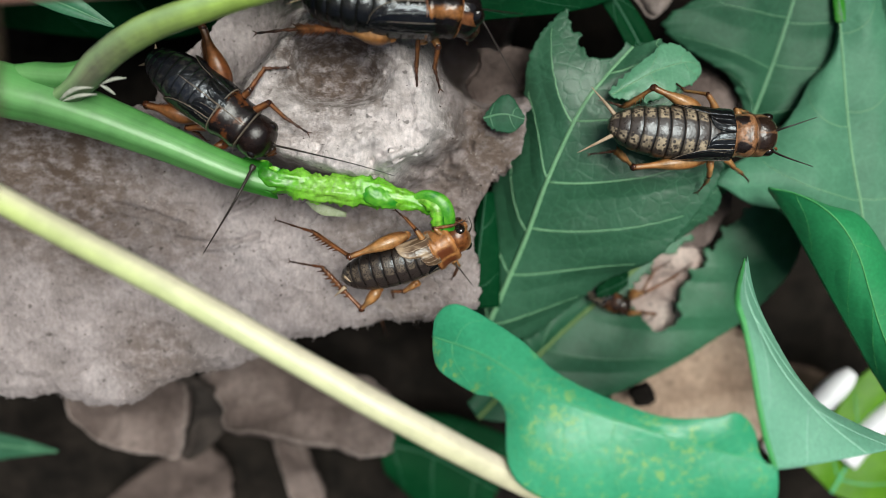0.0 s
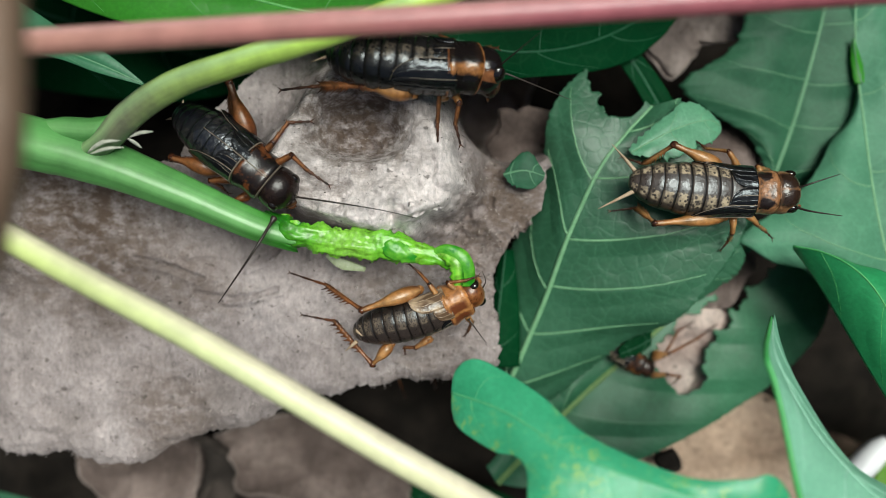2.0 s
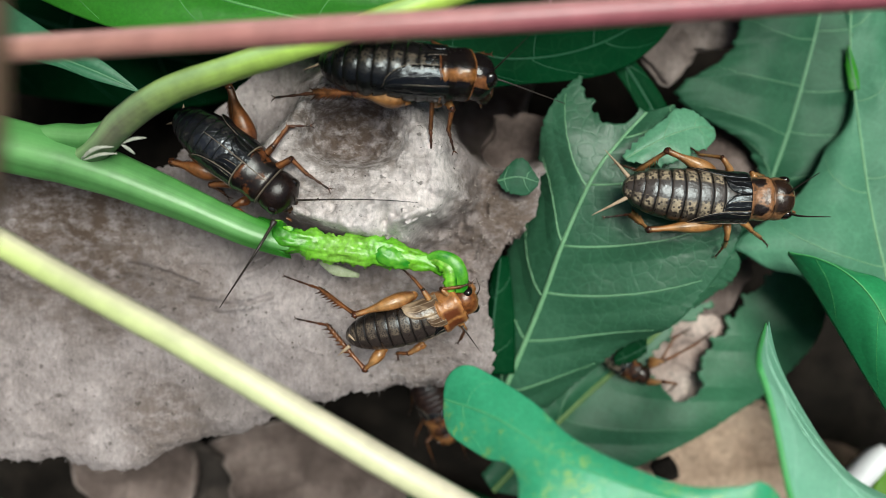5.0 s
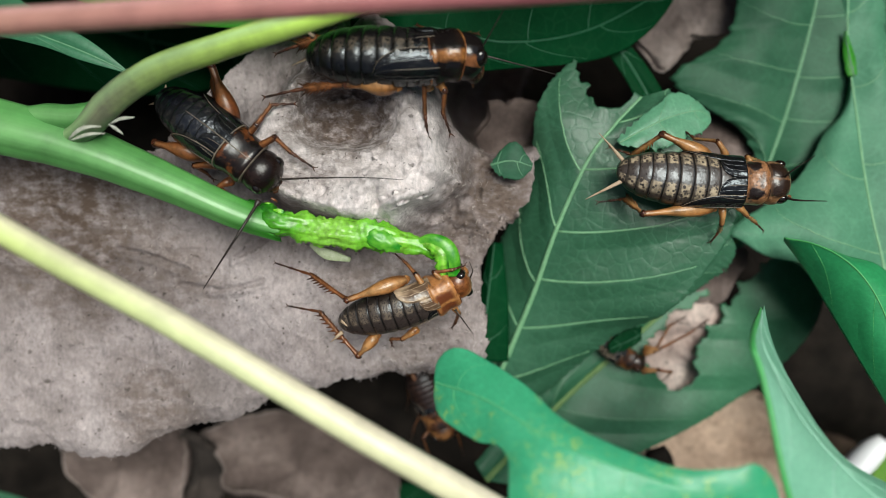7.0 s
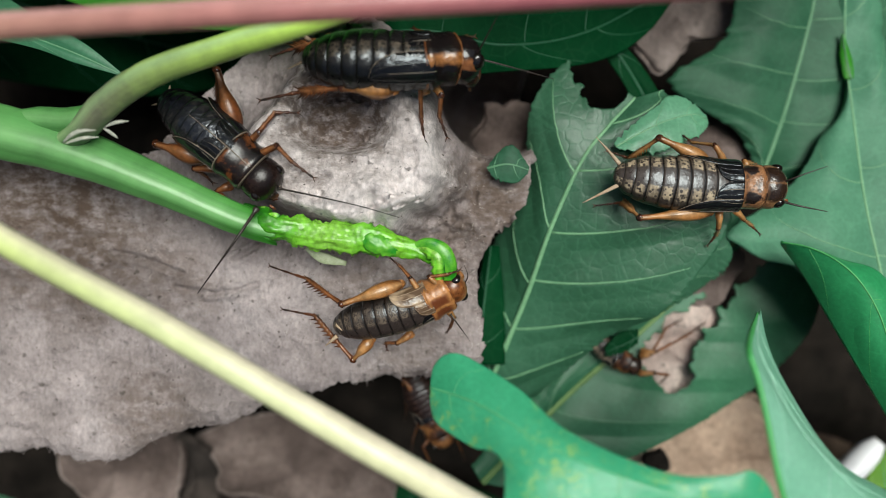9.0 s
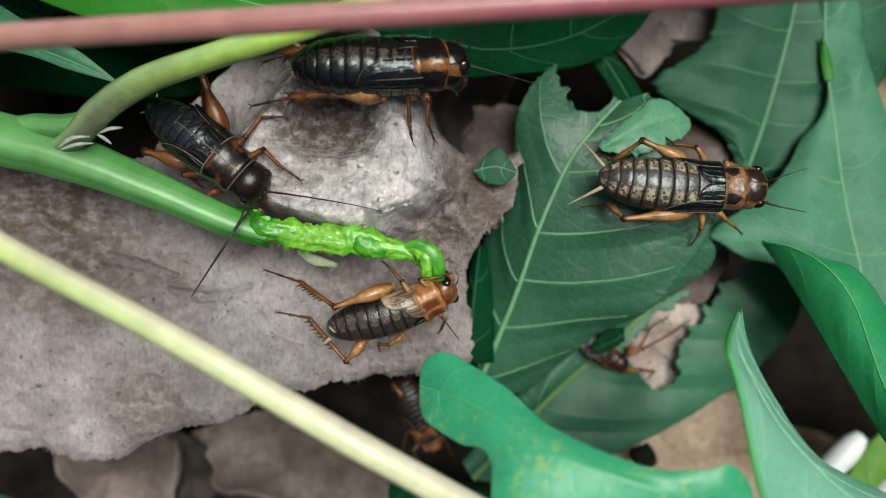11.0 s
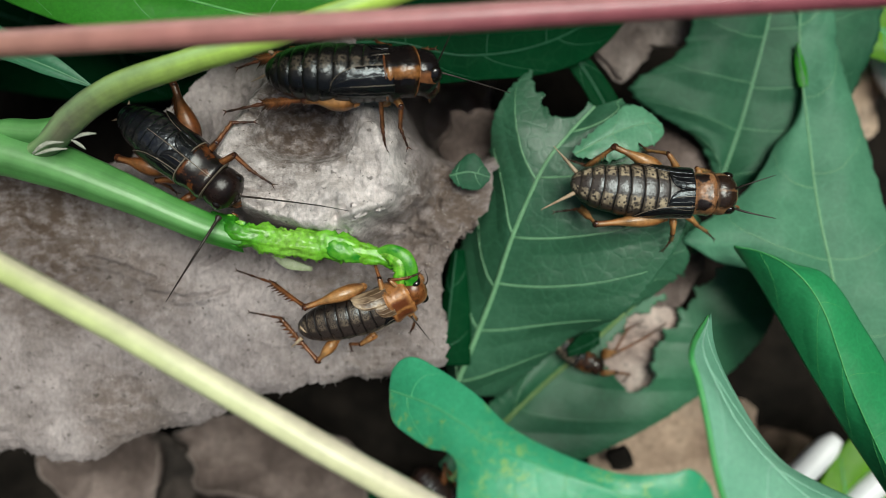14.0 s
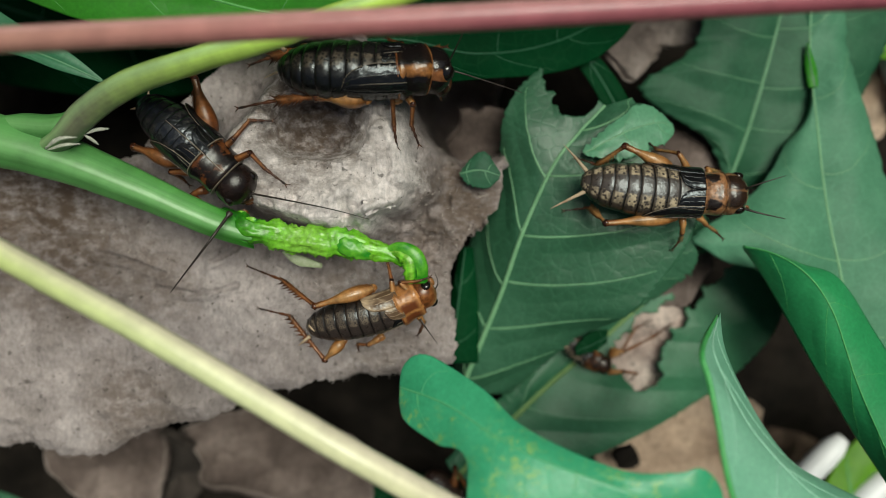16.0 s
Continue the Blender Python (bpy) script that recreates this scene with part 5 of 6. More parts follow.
leaf("broad glossy green leaf with yellow flecks along its veins",
     [(-1.03, -15.07, 17), (4.58, -16.09, 22), (12.18, -19.68, 27), (22.27, -22.98, 29), (34.88, -26.82, 29)],
     [(-1.03, -14.68, 17), (-0.71, -12.89, 17), (0.38, -11.50, 17.3), (1.96, -11.09, 18), (4.13, -11.89, 19), (8.80, -14.52, 22), (13.09, -17.90, 25), (22.02, -21.30, 28), (27.75, -21.34, 29), (30.49, -20.90, 29), (32.81, -23.30, 28), (33.43, -27.20, 28)],
     [(-1.03, -15.45, 17), (-0.96, -17.27, 17.5), (-0.13, -18.83, 19), (3.37, -20.43, 22), (6.43, -21.09, 25), (8.12, -28.87, 28), (23.14, -33.87, 28), (35.37, -31.09, 28)],
     LEAF_TOP, VEIN_YELLOW, 4, 0.045, 0.13, cup=0.5, ripple=0.25, seed=9.0, rows=120, cols=26, sweep=0.12)
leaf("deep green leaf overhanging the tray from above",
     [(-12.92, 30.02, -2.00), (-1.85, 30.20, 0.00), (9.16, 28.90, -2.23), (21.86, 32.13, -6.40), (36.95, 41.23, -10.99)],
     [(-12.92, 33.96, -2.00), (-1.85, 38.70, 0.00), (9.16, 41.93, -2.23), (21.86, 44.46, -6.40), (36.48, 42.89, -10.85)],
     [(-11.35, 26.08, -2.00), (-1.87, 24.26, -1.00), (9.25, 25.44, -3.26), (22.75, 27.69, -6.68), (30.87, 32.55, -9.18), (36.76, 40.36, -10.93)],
     LEAF_DEEP_SHADED, VEIN_DEEP, 5, 0.08, 0.22, cup=0.3, seed=10.0)
leaf("fresh green leaf arching over the stems",
     [(-59.83, 42.91, 6), (-41.95, 38.15, 7), (-27.29, 33.47, 8), (-15.92, 30.99, 8), (-5.97, 31.34, 8)],
     [(-58.56, 49.82, 8), (-41.05, 47.17, 9), (-25.59, 45.06, 9), (-12.93, 39.44, 9), (-5.55, 32.41, 9)],
     [(-59.00, 37.50, 5), (-48.21, 32.39, 6), (-37.64, 29.17, 7), (-26.15, 28.09, 7), (-14.50, 28.64, 8), (-6.33, 30.63, 8)],
     LEAF_FRESH, VEIN_TOP, 3, 0.09, 0.3, cup=0.8, seed=11.0, rows=100, cols=26)
leaf("green leaf tip hanging into the dark gap",
     [(-76.26, 41.99, 6.0), (-63.28, 32.14, 6.0), (-52.37, 27.75, 6.0), (-46.16, 25.33, 6.0), (-40.75, 22.85, 5.5)],
     [(-76.08, 55.85, 6.0), (-63.20, 39.11, 6.0), (-52.34, 30.69, 6.0), (-45.41, 26.80, 6.0), (-40.68, 23.00, 5.5)],
     [(-76.42, 29.55, 6.0), (-63.33, 28.47, 6.0), (-52.38, 26.28, 6.0), (-46.68, 24.29, 6.0), (-40.90, 22.71, 5.5)],
     LEAF_BACK, VEIN_DIM, 2, 0.04, 0.15, cup=0.5, seed=12.0)
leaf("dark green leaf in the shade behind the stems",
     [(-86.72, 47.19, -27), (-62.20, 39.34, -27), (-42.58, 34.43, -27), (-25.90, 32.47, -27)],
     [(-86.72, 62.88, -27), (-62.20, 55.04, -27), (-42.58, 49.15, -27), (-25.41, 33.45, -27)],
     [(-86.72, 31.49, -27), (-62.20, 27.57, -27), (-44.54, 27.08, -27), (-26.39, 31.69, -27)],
     LEAF_DEEP_SHADED, VEIN_DEEP, 4, 0.15, 0.3, cup=1.0, seed=13.0)
leaf("bitten-off scrap of green leaf",
     [(6.49, 11.51, 0), (9.29, 11.98, 0.6), (12.21, 11.28, 0)],
     [(6.49, 11.66, 0), (8.19, 13.83, 0), (10.10, 14.57, 0.2), (12.28, 11.66, 0)],
     [(6.49, 11.36, 0), (7.80, 9.96, 0), (10.51, 9.50, 0), (12.28, 11.05, 0)],
     LEAF_UNDER, VEIN_DIM, 2, 0.08, 0.15, jag=0.3, cup=0.3, seed=14.0, rows=40, cols=12, name="leaf_scrap")
leaf("narrow dark leaf edge standing beside the tray",
     [(5.66, -17.06, -11), (6.69, -8.49, -11), (7.80, 0.94, -11)],
     [(4.71, -17.37, -13), (5.41, -8.64, -13), (7.09, 0.95, -12)],
     [(10.04, -17.22, -12), (10.04, -8.57, -12), (9.17, 0.95, -12)],
     LEAF_DEEP_SHADED, VEIN_DEEP, 2, 0.1, 0.2, cup=0.3, seed=15.0, rows=40, cols=10)
leaf("bright lime leaf lit from behind",
     [(75.40, -57.62, -30.00), (81.43, -46.57, -30.00), (89.46, -37.53, -30.00), (97.49, -31.51, -30.00)],
     [(69.38, -51.59, -30.00), (74.40, -43.56, -30.00), (81.43, -33.52, -30.00), (95.49, -25.48, -30.00)],
     [(85.44, -61.64, -30.00), (93.48, -51.59, -30.00), (99.50, -41.55, -30.00), (99.50, -33.52, -30.00)],
     LEAF_LIME, VEIN_YELLOW, 4, 0.2, 0.4, cup=1.0, seed=16.0)
leaf("bright lime leaf at the edge of the heap",
     [(72.73, 48.64, -24.0), (78.63, 42.32, -24.0), (83.56, 37.94, -24.0), (91.46, 33.05, -24.0)],
     [(71.75, 46.70, -24.0), (74.90, 39.90, -24.0), (78.15, 35.03, -24.0), (91.46, 31.10, -24.0)],
     [(74.69, 51.55, -24.0), (84.52, 48.63, -24.0), (91.43, 40.84, -24.0), (92.44, 34.02, -24.0)],
     LEAF_LIME, VEIN_YELLOW, 4, 0.2, 0.4, cup=1.0, seed=17.0)
leaf("dark green leaf strip between the eaten leaves",
     [(25.58, 31.52, -10), (29.67, 25.81, -11), (32.67, 19.81, -11), (34.81, 12.09, -11)],
     [(26.85, 32.37, -10), (31.38, 27.10, -11), (34.81, 20.66, -11), (37.81, 12.09, -11)],
     [(24.30, 30.25, -10), (28.12, 24.95, -11), (30.53, 18.95, -11), (32.24, 12.09, -11)],
     LEAF_DEEP_SHADED, VEIN_DEEP, 3, 0.1, 0.25, cup=0.4, seed=18.0, rows=50, cols=10)
# unseen leaf, added to hold sky light off the upper side
leaf("added leaf out of view that shades the top of the heap",
     [(-70, 44, 34), (-30, 49, 36), (10, 50, 38), (60, 54, 36)],
     [(-70, 120, 80), (-30, 135, 90), (20, 135, 90), (65, 110, 80)],
     [(-70, 40, 30), (-30, 41, 31), (10, 41, 31), (60, 46, 30)],
     LEAF_DEEP_SHADED, VEIN_TOP, 5, 0.2, 0.5, cup=1.5, seed=21.0, rows=60, cols=16)
# second unseen leaf, added to darken the left side
leaf("added leaf out of view that shades the stems",
     [(-62, 0, 34), (-66, 25, 36), (-72, 60, 36)],
     [(-64, 0, 32), (-60, 25, 33), (-62, 60, 33)],
     [(-110, 0, 60), (-120, 30, 70), (-120, 65, 70)],
     LEAF_DEEP_SHADED, VEIN_TOP, 5, 0.2, 0.5, cup=1.5, seed=22.0, rows=60, cols=16)
leaf("deep green torn leaf strip under the eaten margin",
     [(32.53, -8.20, -10.5), (35.76, -4.21, -9.0), (38.81, 0.10, -6.5), (39.39, 3.77, -5.0)],
     [(30.83, -6.84, -10.0), (33.89, -2.98, -8.5), (35.70, 1.30, -6.0), (37.31, 5.25, -4.5)],
     [(33.55, -9.21, -11.0), (37.82, -6.33, -9.5), (42.46, -1.61, -7.0), (41.57, 2.93, -5.5)],
     LEAF_EATEN, VEIN_DIM, 3, 0.06, 0.15, jag=0.7, cup=0.4, seed=31.0, rows=70, cols=12)
leaf("dark serrated leaf tip poking out under the eaten margin",
     [(30.30, -12.90, -11.50), (28.08, -14.12, -11.50), (25.32, -15.25, -11.50)],
     [(30.30, -11.80, -11.50), (27.65, -12.14, -11.50), (25.15, -14.56, -11.50)],
     [(30.30, -13.90, -11.50), (28.20, -15.30, -11.50), (25.32, -15.93, -11.50)],
     LEAF_DEEP_SHADED, VEIN_DEEP, 2, 0.06, 0.12, jag=0.4, cup=0.2, seed=32.0, rows=40, cols=8)
leaf("small green leaf tip lying on the pale leaf",
     [(62.53, 26.29, -11.2), (61.68, 29.72, -11.2), (61.16, 33.16, -11.2)],
     [(61.55, 26.38, -11.6), (61.04, 29.83, -11.6), (61.15, 33.16, -11.5)],
     [(63.62, 26.81, -11.6), (62.76, 29.83, -11.6), (61.58, 33.16, -11.5)],
     LEAF_FRESH, VEIN_DIM, 2, 0.05, 0.12, jag=0.2, cup=0.3, seed=33.0, rows=30, cols=6)
leaf("small green leaf tip lying on the pale leaf",
     [(62.87, 10.39, -9.4), (66.00, 8.11, -9.4), (69.80, 3.46, -9.4)],
     [(63.33, 10.61, -9.9), (66.90, 9.42, -9.9), (70.17, 3.64, -9.7)],
     [(63.16, 10.10, -9.9), (65.45, 6.71, -9.9), (69.66, 3.30, -9.7)],
     LEAF_FRESH, VEIN_DIM, 2, 0.05, 0.12, jag=0.2, cup=0.3, seed=34.0, rows=30, cols=6)
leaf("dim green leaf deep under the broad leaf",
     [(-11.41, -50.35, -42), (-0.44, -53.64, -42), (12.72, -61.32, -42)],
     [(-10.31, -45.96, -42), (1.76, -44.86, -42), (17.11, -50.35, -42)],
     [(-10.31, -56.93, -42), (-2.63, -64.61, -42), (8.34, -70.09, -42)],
     LEAF_DEEP_SHADED, VEIN_DEEP, 3, 0.15, 0.3, cup=0.8, seed=81.0, rows=40, cols=12)
leaf("green leaf tip below the torn tray edge",
     [(-89.43, -45.44, -34), (-80.12, -46.79, -34), (-71.63, -47.93, -34)],
     [(-89.43, -42.34, -34), (-79.08, -45.03, -34), (-71.42, -47.72, -34)],
     [(-89.43, -50.62, -34), (-80.12, -49.06, -34), (-71.63, -48.13, -34)],
     LEAF_UNDER, VEIN_DIM, 2, 0.08, 0.2, cup=0.3, seed=82.0, rows=30, cols=8)

# ---- stems ----
def stem(name, label, points, radii, material, n=40, sides=20, flat=1.0, wob=0.03, ribs=0, category="plant cutting"):
    ob = thing(name, points[0], label, category, "cut stems")
    part("stalk", tube(points, radii, n=n, sides=sides, flat=flat, wob=wob, ribs=ribs, rib=0.07), material, ob)
    return ob


main = thing("vine_cutting", (-66.36, 17.29, 9), "thick green stem with a chewed bright end and a side branch", "plant cutting", "cut stems")
g = tube([(-66.36, 17.29, 9), (-54.81, 15.10, 9.5), (-44.57, 12.37, 9), (-34.40, 8.24, 8), (-26.15, 4.53, 7), (-21.09, 2.82, 6.5)], [3.4, 3.3, 3.0, 2.5, 2.0, 1.75], n=140, sides=40, flat=0.8, wob=0.03, ribs=4, rib=0.07)
for k in range(130 * 41, 140 * 41):
    # the skin ends in torn teeth
    i, j = divmod(k, 41)
    a = 2 * math.pi * (j % 40) / 40
    pull = (i - 130) / 9 * (1.6 * noise.noise(Vector((math.cos(a) * 2.2, math.sin(a) * 2.2, 3))) + 1.2 * noise.noise(Vector((math.cos(a) * 6, math.sin(a) * 6, 9))))
    g.v[k] = tuple(Vector(g.v[k]) + Vector((0.93, -0.33, -0.1)) * pull)
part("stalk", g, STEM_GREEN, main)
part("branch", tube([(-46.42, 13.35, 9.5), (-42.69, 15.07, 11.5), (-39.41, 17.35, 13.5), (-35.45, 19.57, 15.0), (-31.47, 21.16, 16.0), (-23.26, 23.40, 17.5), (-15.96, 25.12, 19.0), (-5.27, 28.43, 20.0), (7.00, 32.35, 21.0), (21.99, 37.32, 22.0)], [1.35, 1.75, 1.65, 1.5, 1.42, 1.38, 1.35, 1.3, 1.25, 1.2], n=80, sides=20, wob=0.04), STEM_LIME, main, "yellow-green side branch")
part("axil", tube([(-53.71, 17.08, 9), (-48.25, 16.41, 10), (-43.59, 16.23, 11), (-39.47, 18.32, 12.5)], [0.5, 1.5, 1.6, 0.6], n=24, sides=16), STEM_GREEN, main, "swollen green axil")
for a, b, c in (((-44.23, 13.16, 13.5), (-41.63, 14.12, 15), (-39.66, 14.25, 15)), ((-43.97, 12.90, 13.5), (-41.54, 13.41, 14.5), (-39.50, 13.54, 14.5)), ((-44.49, 13.04, 13), (-42.80, 13.80, 14.5), (-41.63, 14.38, 15)), ((-38.04, 13.64, 13), (-38.69, 14.23, 13.5), (-39.33, 14.68, 14)), ((-39.06, 14.81, 14), (-37.58, 15.26, 14.5), (-35.85, 15.30, 15))):
    part("bract", tube([a, b, c], [0.06, 0.2, 0.2, 0.04], n=12, sides=6, flat=0.5), BRACT, main, "white papery bract")
n_way, n_round = 220, 44
run = [(-25.05, 5.73, 6.4), (-21.11, 3.46, 7.2), (-17.52, 2.71, 7.0), (-14.61, 2.18, 7.0), (-10.23, 1.87, 7.0), (-7.31, 1.48, 7.0), (-4.38, 0.66, 7.0), (-2.19, 0.14, 7.0), (-0.36, -0.24, 7.0)]
g = tube(run, [0.8, 1.7, 1.45, 1.7, 1.95, 2.05, 1.5, 1.15, 0.9], n=n_way, sides=n_round, flat=0.62)
core = spline(run, n_way)
for k in range(n_way * (n_round + 1)):
    # strands along the stem, bite hollows across it, ragged margins on both sides
    i, j = divmod(k, n_round + 1)
    a = 2 * math.pi * (j % n_round) / n_round
    s = i / n_way * 27.0
    q = Vector(g.v[k]) - Vector(core[i])
    ridge = noise.noise(Vector((s * 0.16, math.cos(a) * 2.0, math.sin(a) * 2.0)))
    fine = noise.noise(Vector((s * 0.5, math.cos(a) * 6, math.sin(a) * 6))) + 0.6 * noise.noise(Vector((s * 1.6, math.cos(a) * 9, math.sin(a) * 9)))
    bite = max(0.0, noise.noise(Vector((s * 0.42, math.cos(a) * 1.3, 7.0 + math.sin(a) * 0.6))) - 0.1)
    rag = max(0.0, abs(math.cos(a)) - 0.8) * 5 * (noise.noise(Vector((s * 0.55, math.copysign(4, math.cos(a)), 2.0))) + 0.35 * noise.noise(Vector((s * 1.9, math.copysign(4, math.cos(a)), 5.0))))
    g.v[k] = tuple(Vector(core[i]) + q * (1.05 + 0.26 * ridge + 0.14 * fine - 0.42 * bite + 0.62 * rag))
flesh = part("chewed_flesh", g, FLESH, main, "chewed wet lime-green stem flesh")
way = spline([(-25.27, 5.35, 7.6), (-17.42, 3.14, 7.6), (-10.28, 1.78, 7.6), (-4.57, 0.21, 7.6), (1.14, 0.07, 7.6)], 64)
for k in range(1, 56, 4):
    c = way[k]
    sg = random.choice((-1, 1))
    root = c + np.array([random.uniform(-0.4, 0.4), sg * random.uniform(0.75, 1.0), random.uniform(-0.7, 0.1)])
    tip = root + np.array([random.uniform(0.4, 1.5) * random.choice((-1, 1)), sg * random.uniform(0.1, 0.55), random.uniform(-0.2, 0.3)])
    part("shred", tube([root, (root + tip) / 2 + (0, 0, 0.12), tip], [0.3, 0.42, 0.3, 0.04], n=8, sides=7, flat=0.3, wob=0.5), random.choice((FLESH, FLESH, FLESH_DARK)), flesh)


def peel(path, halves, dome, jag, seed):
    """A ragged strip of skin, arched across its way."""
    c = spline(path, 60)
    t, s, u = axes_along(c, (0, 0, 1))
    w = lerp_list(halves, 60)
    rows = []
    for i in range(60):
        row = []
        for j in range(17):
            q = j / 8 - 1
            reach = w[i] + jag * abs(q) ** 3 * (noise.noise(Vector((i * 0.22, math.copysign(3, q), seed))) + 0.6 * noise.noise(Vector((i * 0.7, math.copysign(3, q), seed))))
            row.append(c[i] + s[i] * q * reach + u[i] * (dome * w[i] * (1 - q * q) + 0.12 * noise.noise(Vector((i * 0.12, q * 2.2, seed + 4)))))
        rows.append(row)
    return sheet(rows)


part("stem_tip", tube([(-3.12, 0.88, 7.3), (-1.57, 1.24, 7.7), (0.17, 0.43, 7.9), (1.10, -1.18, 7.6), (1.23, -3.34, 6.8)], [0.5, 0.85, 1.1, 1.15, 1.0], n=60, sides=32, flat=0.5, wob=0.2, ribs=3), FLESH_DARK, main, "curled green stem tip")
part("skin_flap", peel([(-3.64, 0.15, 7.2), (-2.02, 0.66, 7.6), (-0.34, -0.43, 8.1), (-0.06, -2.12, 7.8), (-0.16, -3.47, 7.0)], [0.2, 0.75, 1.0, 0.95, 0.7], 0.35, 0.35, 4.0), FLESH, main, "torn leafy flap of skin", thick=0.12)
part("skin_remnant", peel([(-10.36, 2.59, 7.6), (-8.80, 1.57, 8.0), (-6.87, 0.83, 7.8), (-4.66, 0.08, 7.3)], [0.35, 1.15, 1.35, 1.15, 0.3], 0.42, 0.3, 9.0), FLESH_DARK, main, "dark green skin remnant", thick=0.12)
part("peeled_strip", tube([(-17.03, 0.81, 5), (-15.50, -0.52, 4), (-12.26, -1.42, 3.2)], [0.5, 0.8, 0.3], n=14, sides=8, flat=0.35, wob=0.2), PEEL, main, "pale peeled strip")
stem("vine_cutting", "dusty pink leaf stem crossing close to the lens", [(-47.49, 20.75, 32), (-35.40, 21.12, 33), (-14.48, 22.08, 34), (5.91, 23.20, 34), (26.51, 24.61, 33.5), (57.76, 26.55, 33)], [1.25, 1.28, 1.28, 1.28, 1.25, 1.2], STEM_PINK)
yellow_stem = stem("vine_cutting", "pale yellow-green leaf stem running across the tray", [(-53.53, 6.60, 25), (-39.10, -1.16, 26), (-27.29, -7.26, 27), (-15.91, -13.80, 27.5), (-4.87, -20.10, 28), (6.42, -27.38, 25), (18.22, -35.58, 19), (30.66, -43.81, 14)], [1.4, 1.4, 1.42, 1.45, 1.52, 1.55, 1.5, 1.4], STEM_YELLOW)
stem("vine_cutting", "blurred brown stem beside the lens", [(-27.31, 19.81, 60), (-26.48, 13.29, 61), (-26.63, 7.26, 61), (-29.33, 0.68, 58)], [1.6, 1.6, 1.5, 1.2], STEM_BROWN)
stick = thing("plastic_stick", (69.88, -41.58, -29), "white plastic stick lying among the leaves", "stick", "white sticks")
part("rod", tube([(62.72, -49.33, -29.0), (69.88, -41.58, -29.0), (74.99, -36.35, -29.0), (76.84, -34.54, -29.0), (77.66, -33.73, -29.0)], [2.3] * 9 + [2.0, 1.2], n=24, sides=16), WHITE_PLASTIC, stick)
stick2 = thing("plastic_stick", (82.15, -44.48, -29), "white plastic stick lying among the leaves", "stick", "white sticks")
part("rod", tube([(77.02, -51.04, -29.0), (82.15, -44.48, -29.0), (90.35, -37.95, -29.0)], [2.3, 2.4, 2.4], n=20, sides=16), WHITE_PLASTIC, stick2)
stick3 = thing("plastic_stick", (88.30, 33.75, -32), "white plastic stick lying among the leaves", "stick", "white sticks")
part("rod", tube([(86.47, 37.83, -32), (88.30, 33.75, -32), (92.38, 27.63, -32)], [2.0, 2.4, 2.4], n=20, sides=16), WHITE_PLASTIC, stick3)

# ---- crickets ----
black, black_head = cricket("shiny black cricket chewing the green stem on the tray",
    [(-35.20, 19.85, 7.7), (-29.10, 15.60, 8.8), (-24.13, 11.80, 9.2), (-20.14, 8.60, 8.5)], (0.12, 0.1, 1), 6.4, PLATE_BLACK, CHITIN_RUST, CHITIN_BLACK, WING, AMBER_DARK, AMBER_DARK,
    [("hind_leg", (-25.51, 16.06, 8), (-28.19, 23.13, 9), (-28.77, 19.89, 5), (-28.48, 17.50, 4)),
     ("hind_leg", (-29.74, 12.28, 7), (-35.99, 13.87, 7), (-33.67, 13.27, 4), (-32.37, 12.44, 3)),
     ("middle_leg", (-24.31, 13.85, 8.5), (-22.26, 15.62, 10.5), (-20.69, 18.25, 9.5), (-18.00, 18.49, 9)),
     ("middle_leg", (-28.61, 11.33, 6), (-31.37, 11.11, 6), (-30.87, 10.57, 3), (-30.21, 9.77, 2)),
     ("front_leg", (-23.13, 12.58, 9), (-19.76, 13.95, 11.5), (-18.09, 12.29, 10.6), (-15.47, 10.52, 9.8)),
     ("front_leg", (-26.79, 9.15, 6), (-28.25, 8.42, 6), (-26.71, 7.04, 5), (-24.51, 6.53, 5))],
    [((-34.95, 19.05, 7.3), (-37.0, 18.80, 6.7)), ((-34.45, 19.80, 7.3), (-34.77, 21.45, 6.7))], pads=0.24, ridge=0.3, head_w=0.86, leg_k=1.25, collar=WING_EDGE, line=True,
    palps=[((-21.09, 7.66, 6.5), (-20.15, 8.10, 5.5)), ((-21.38, 6.93, 6.5), (-20.88, 6.50, 5.5))])
black_feelers = [antenna(black_head, [(-20.17, 9.07, 9), (-15.49, 9.13, 10.5), (-9.21, 9.14, 11), (-4.26, 8.87, 11)], 0.13),
                 antenna(black_head, [(-22.35, 6.40, 9), (-23.99, 2.82, 11), (-26.70, -0.97, 10), (-29.56, -4.55, 8)], 0.2)]
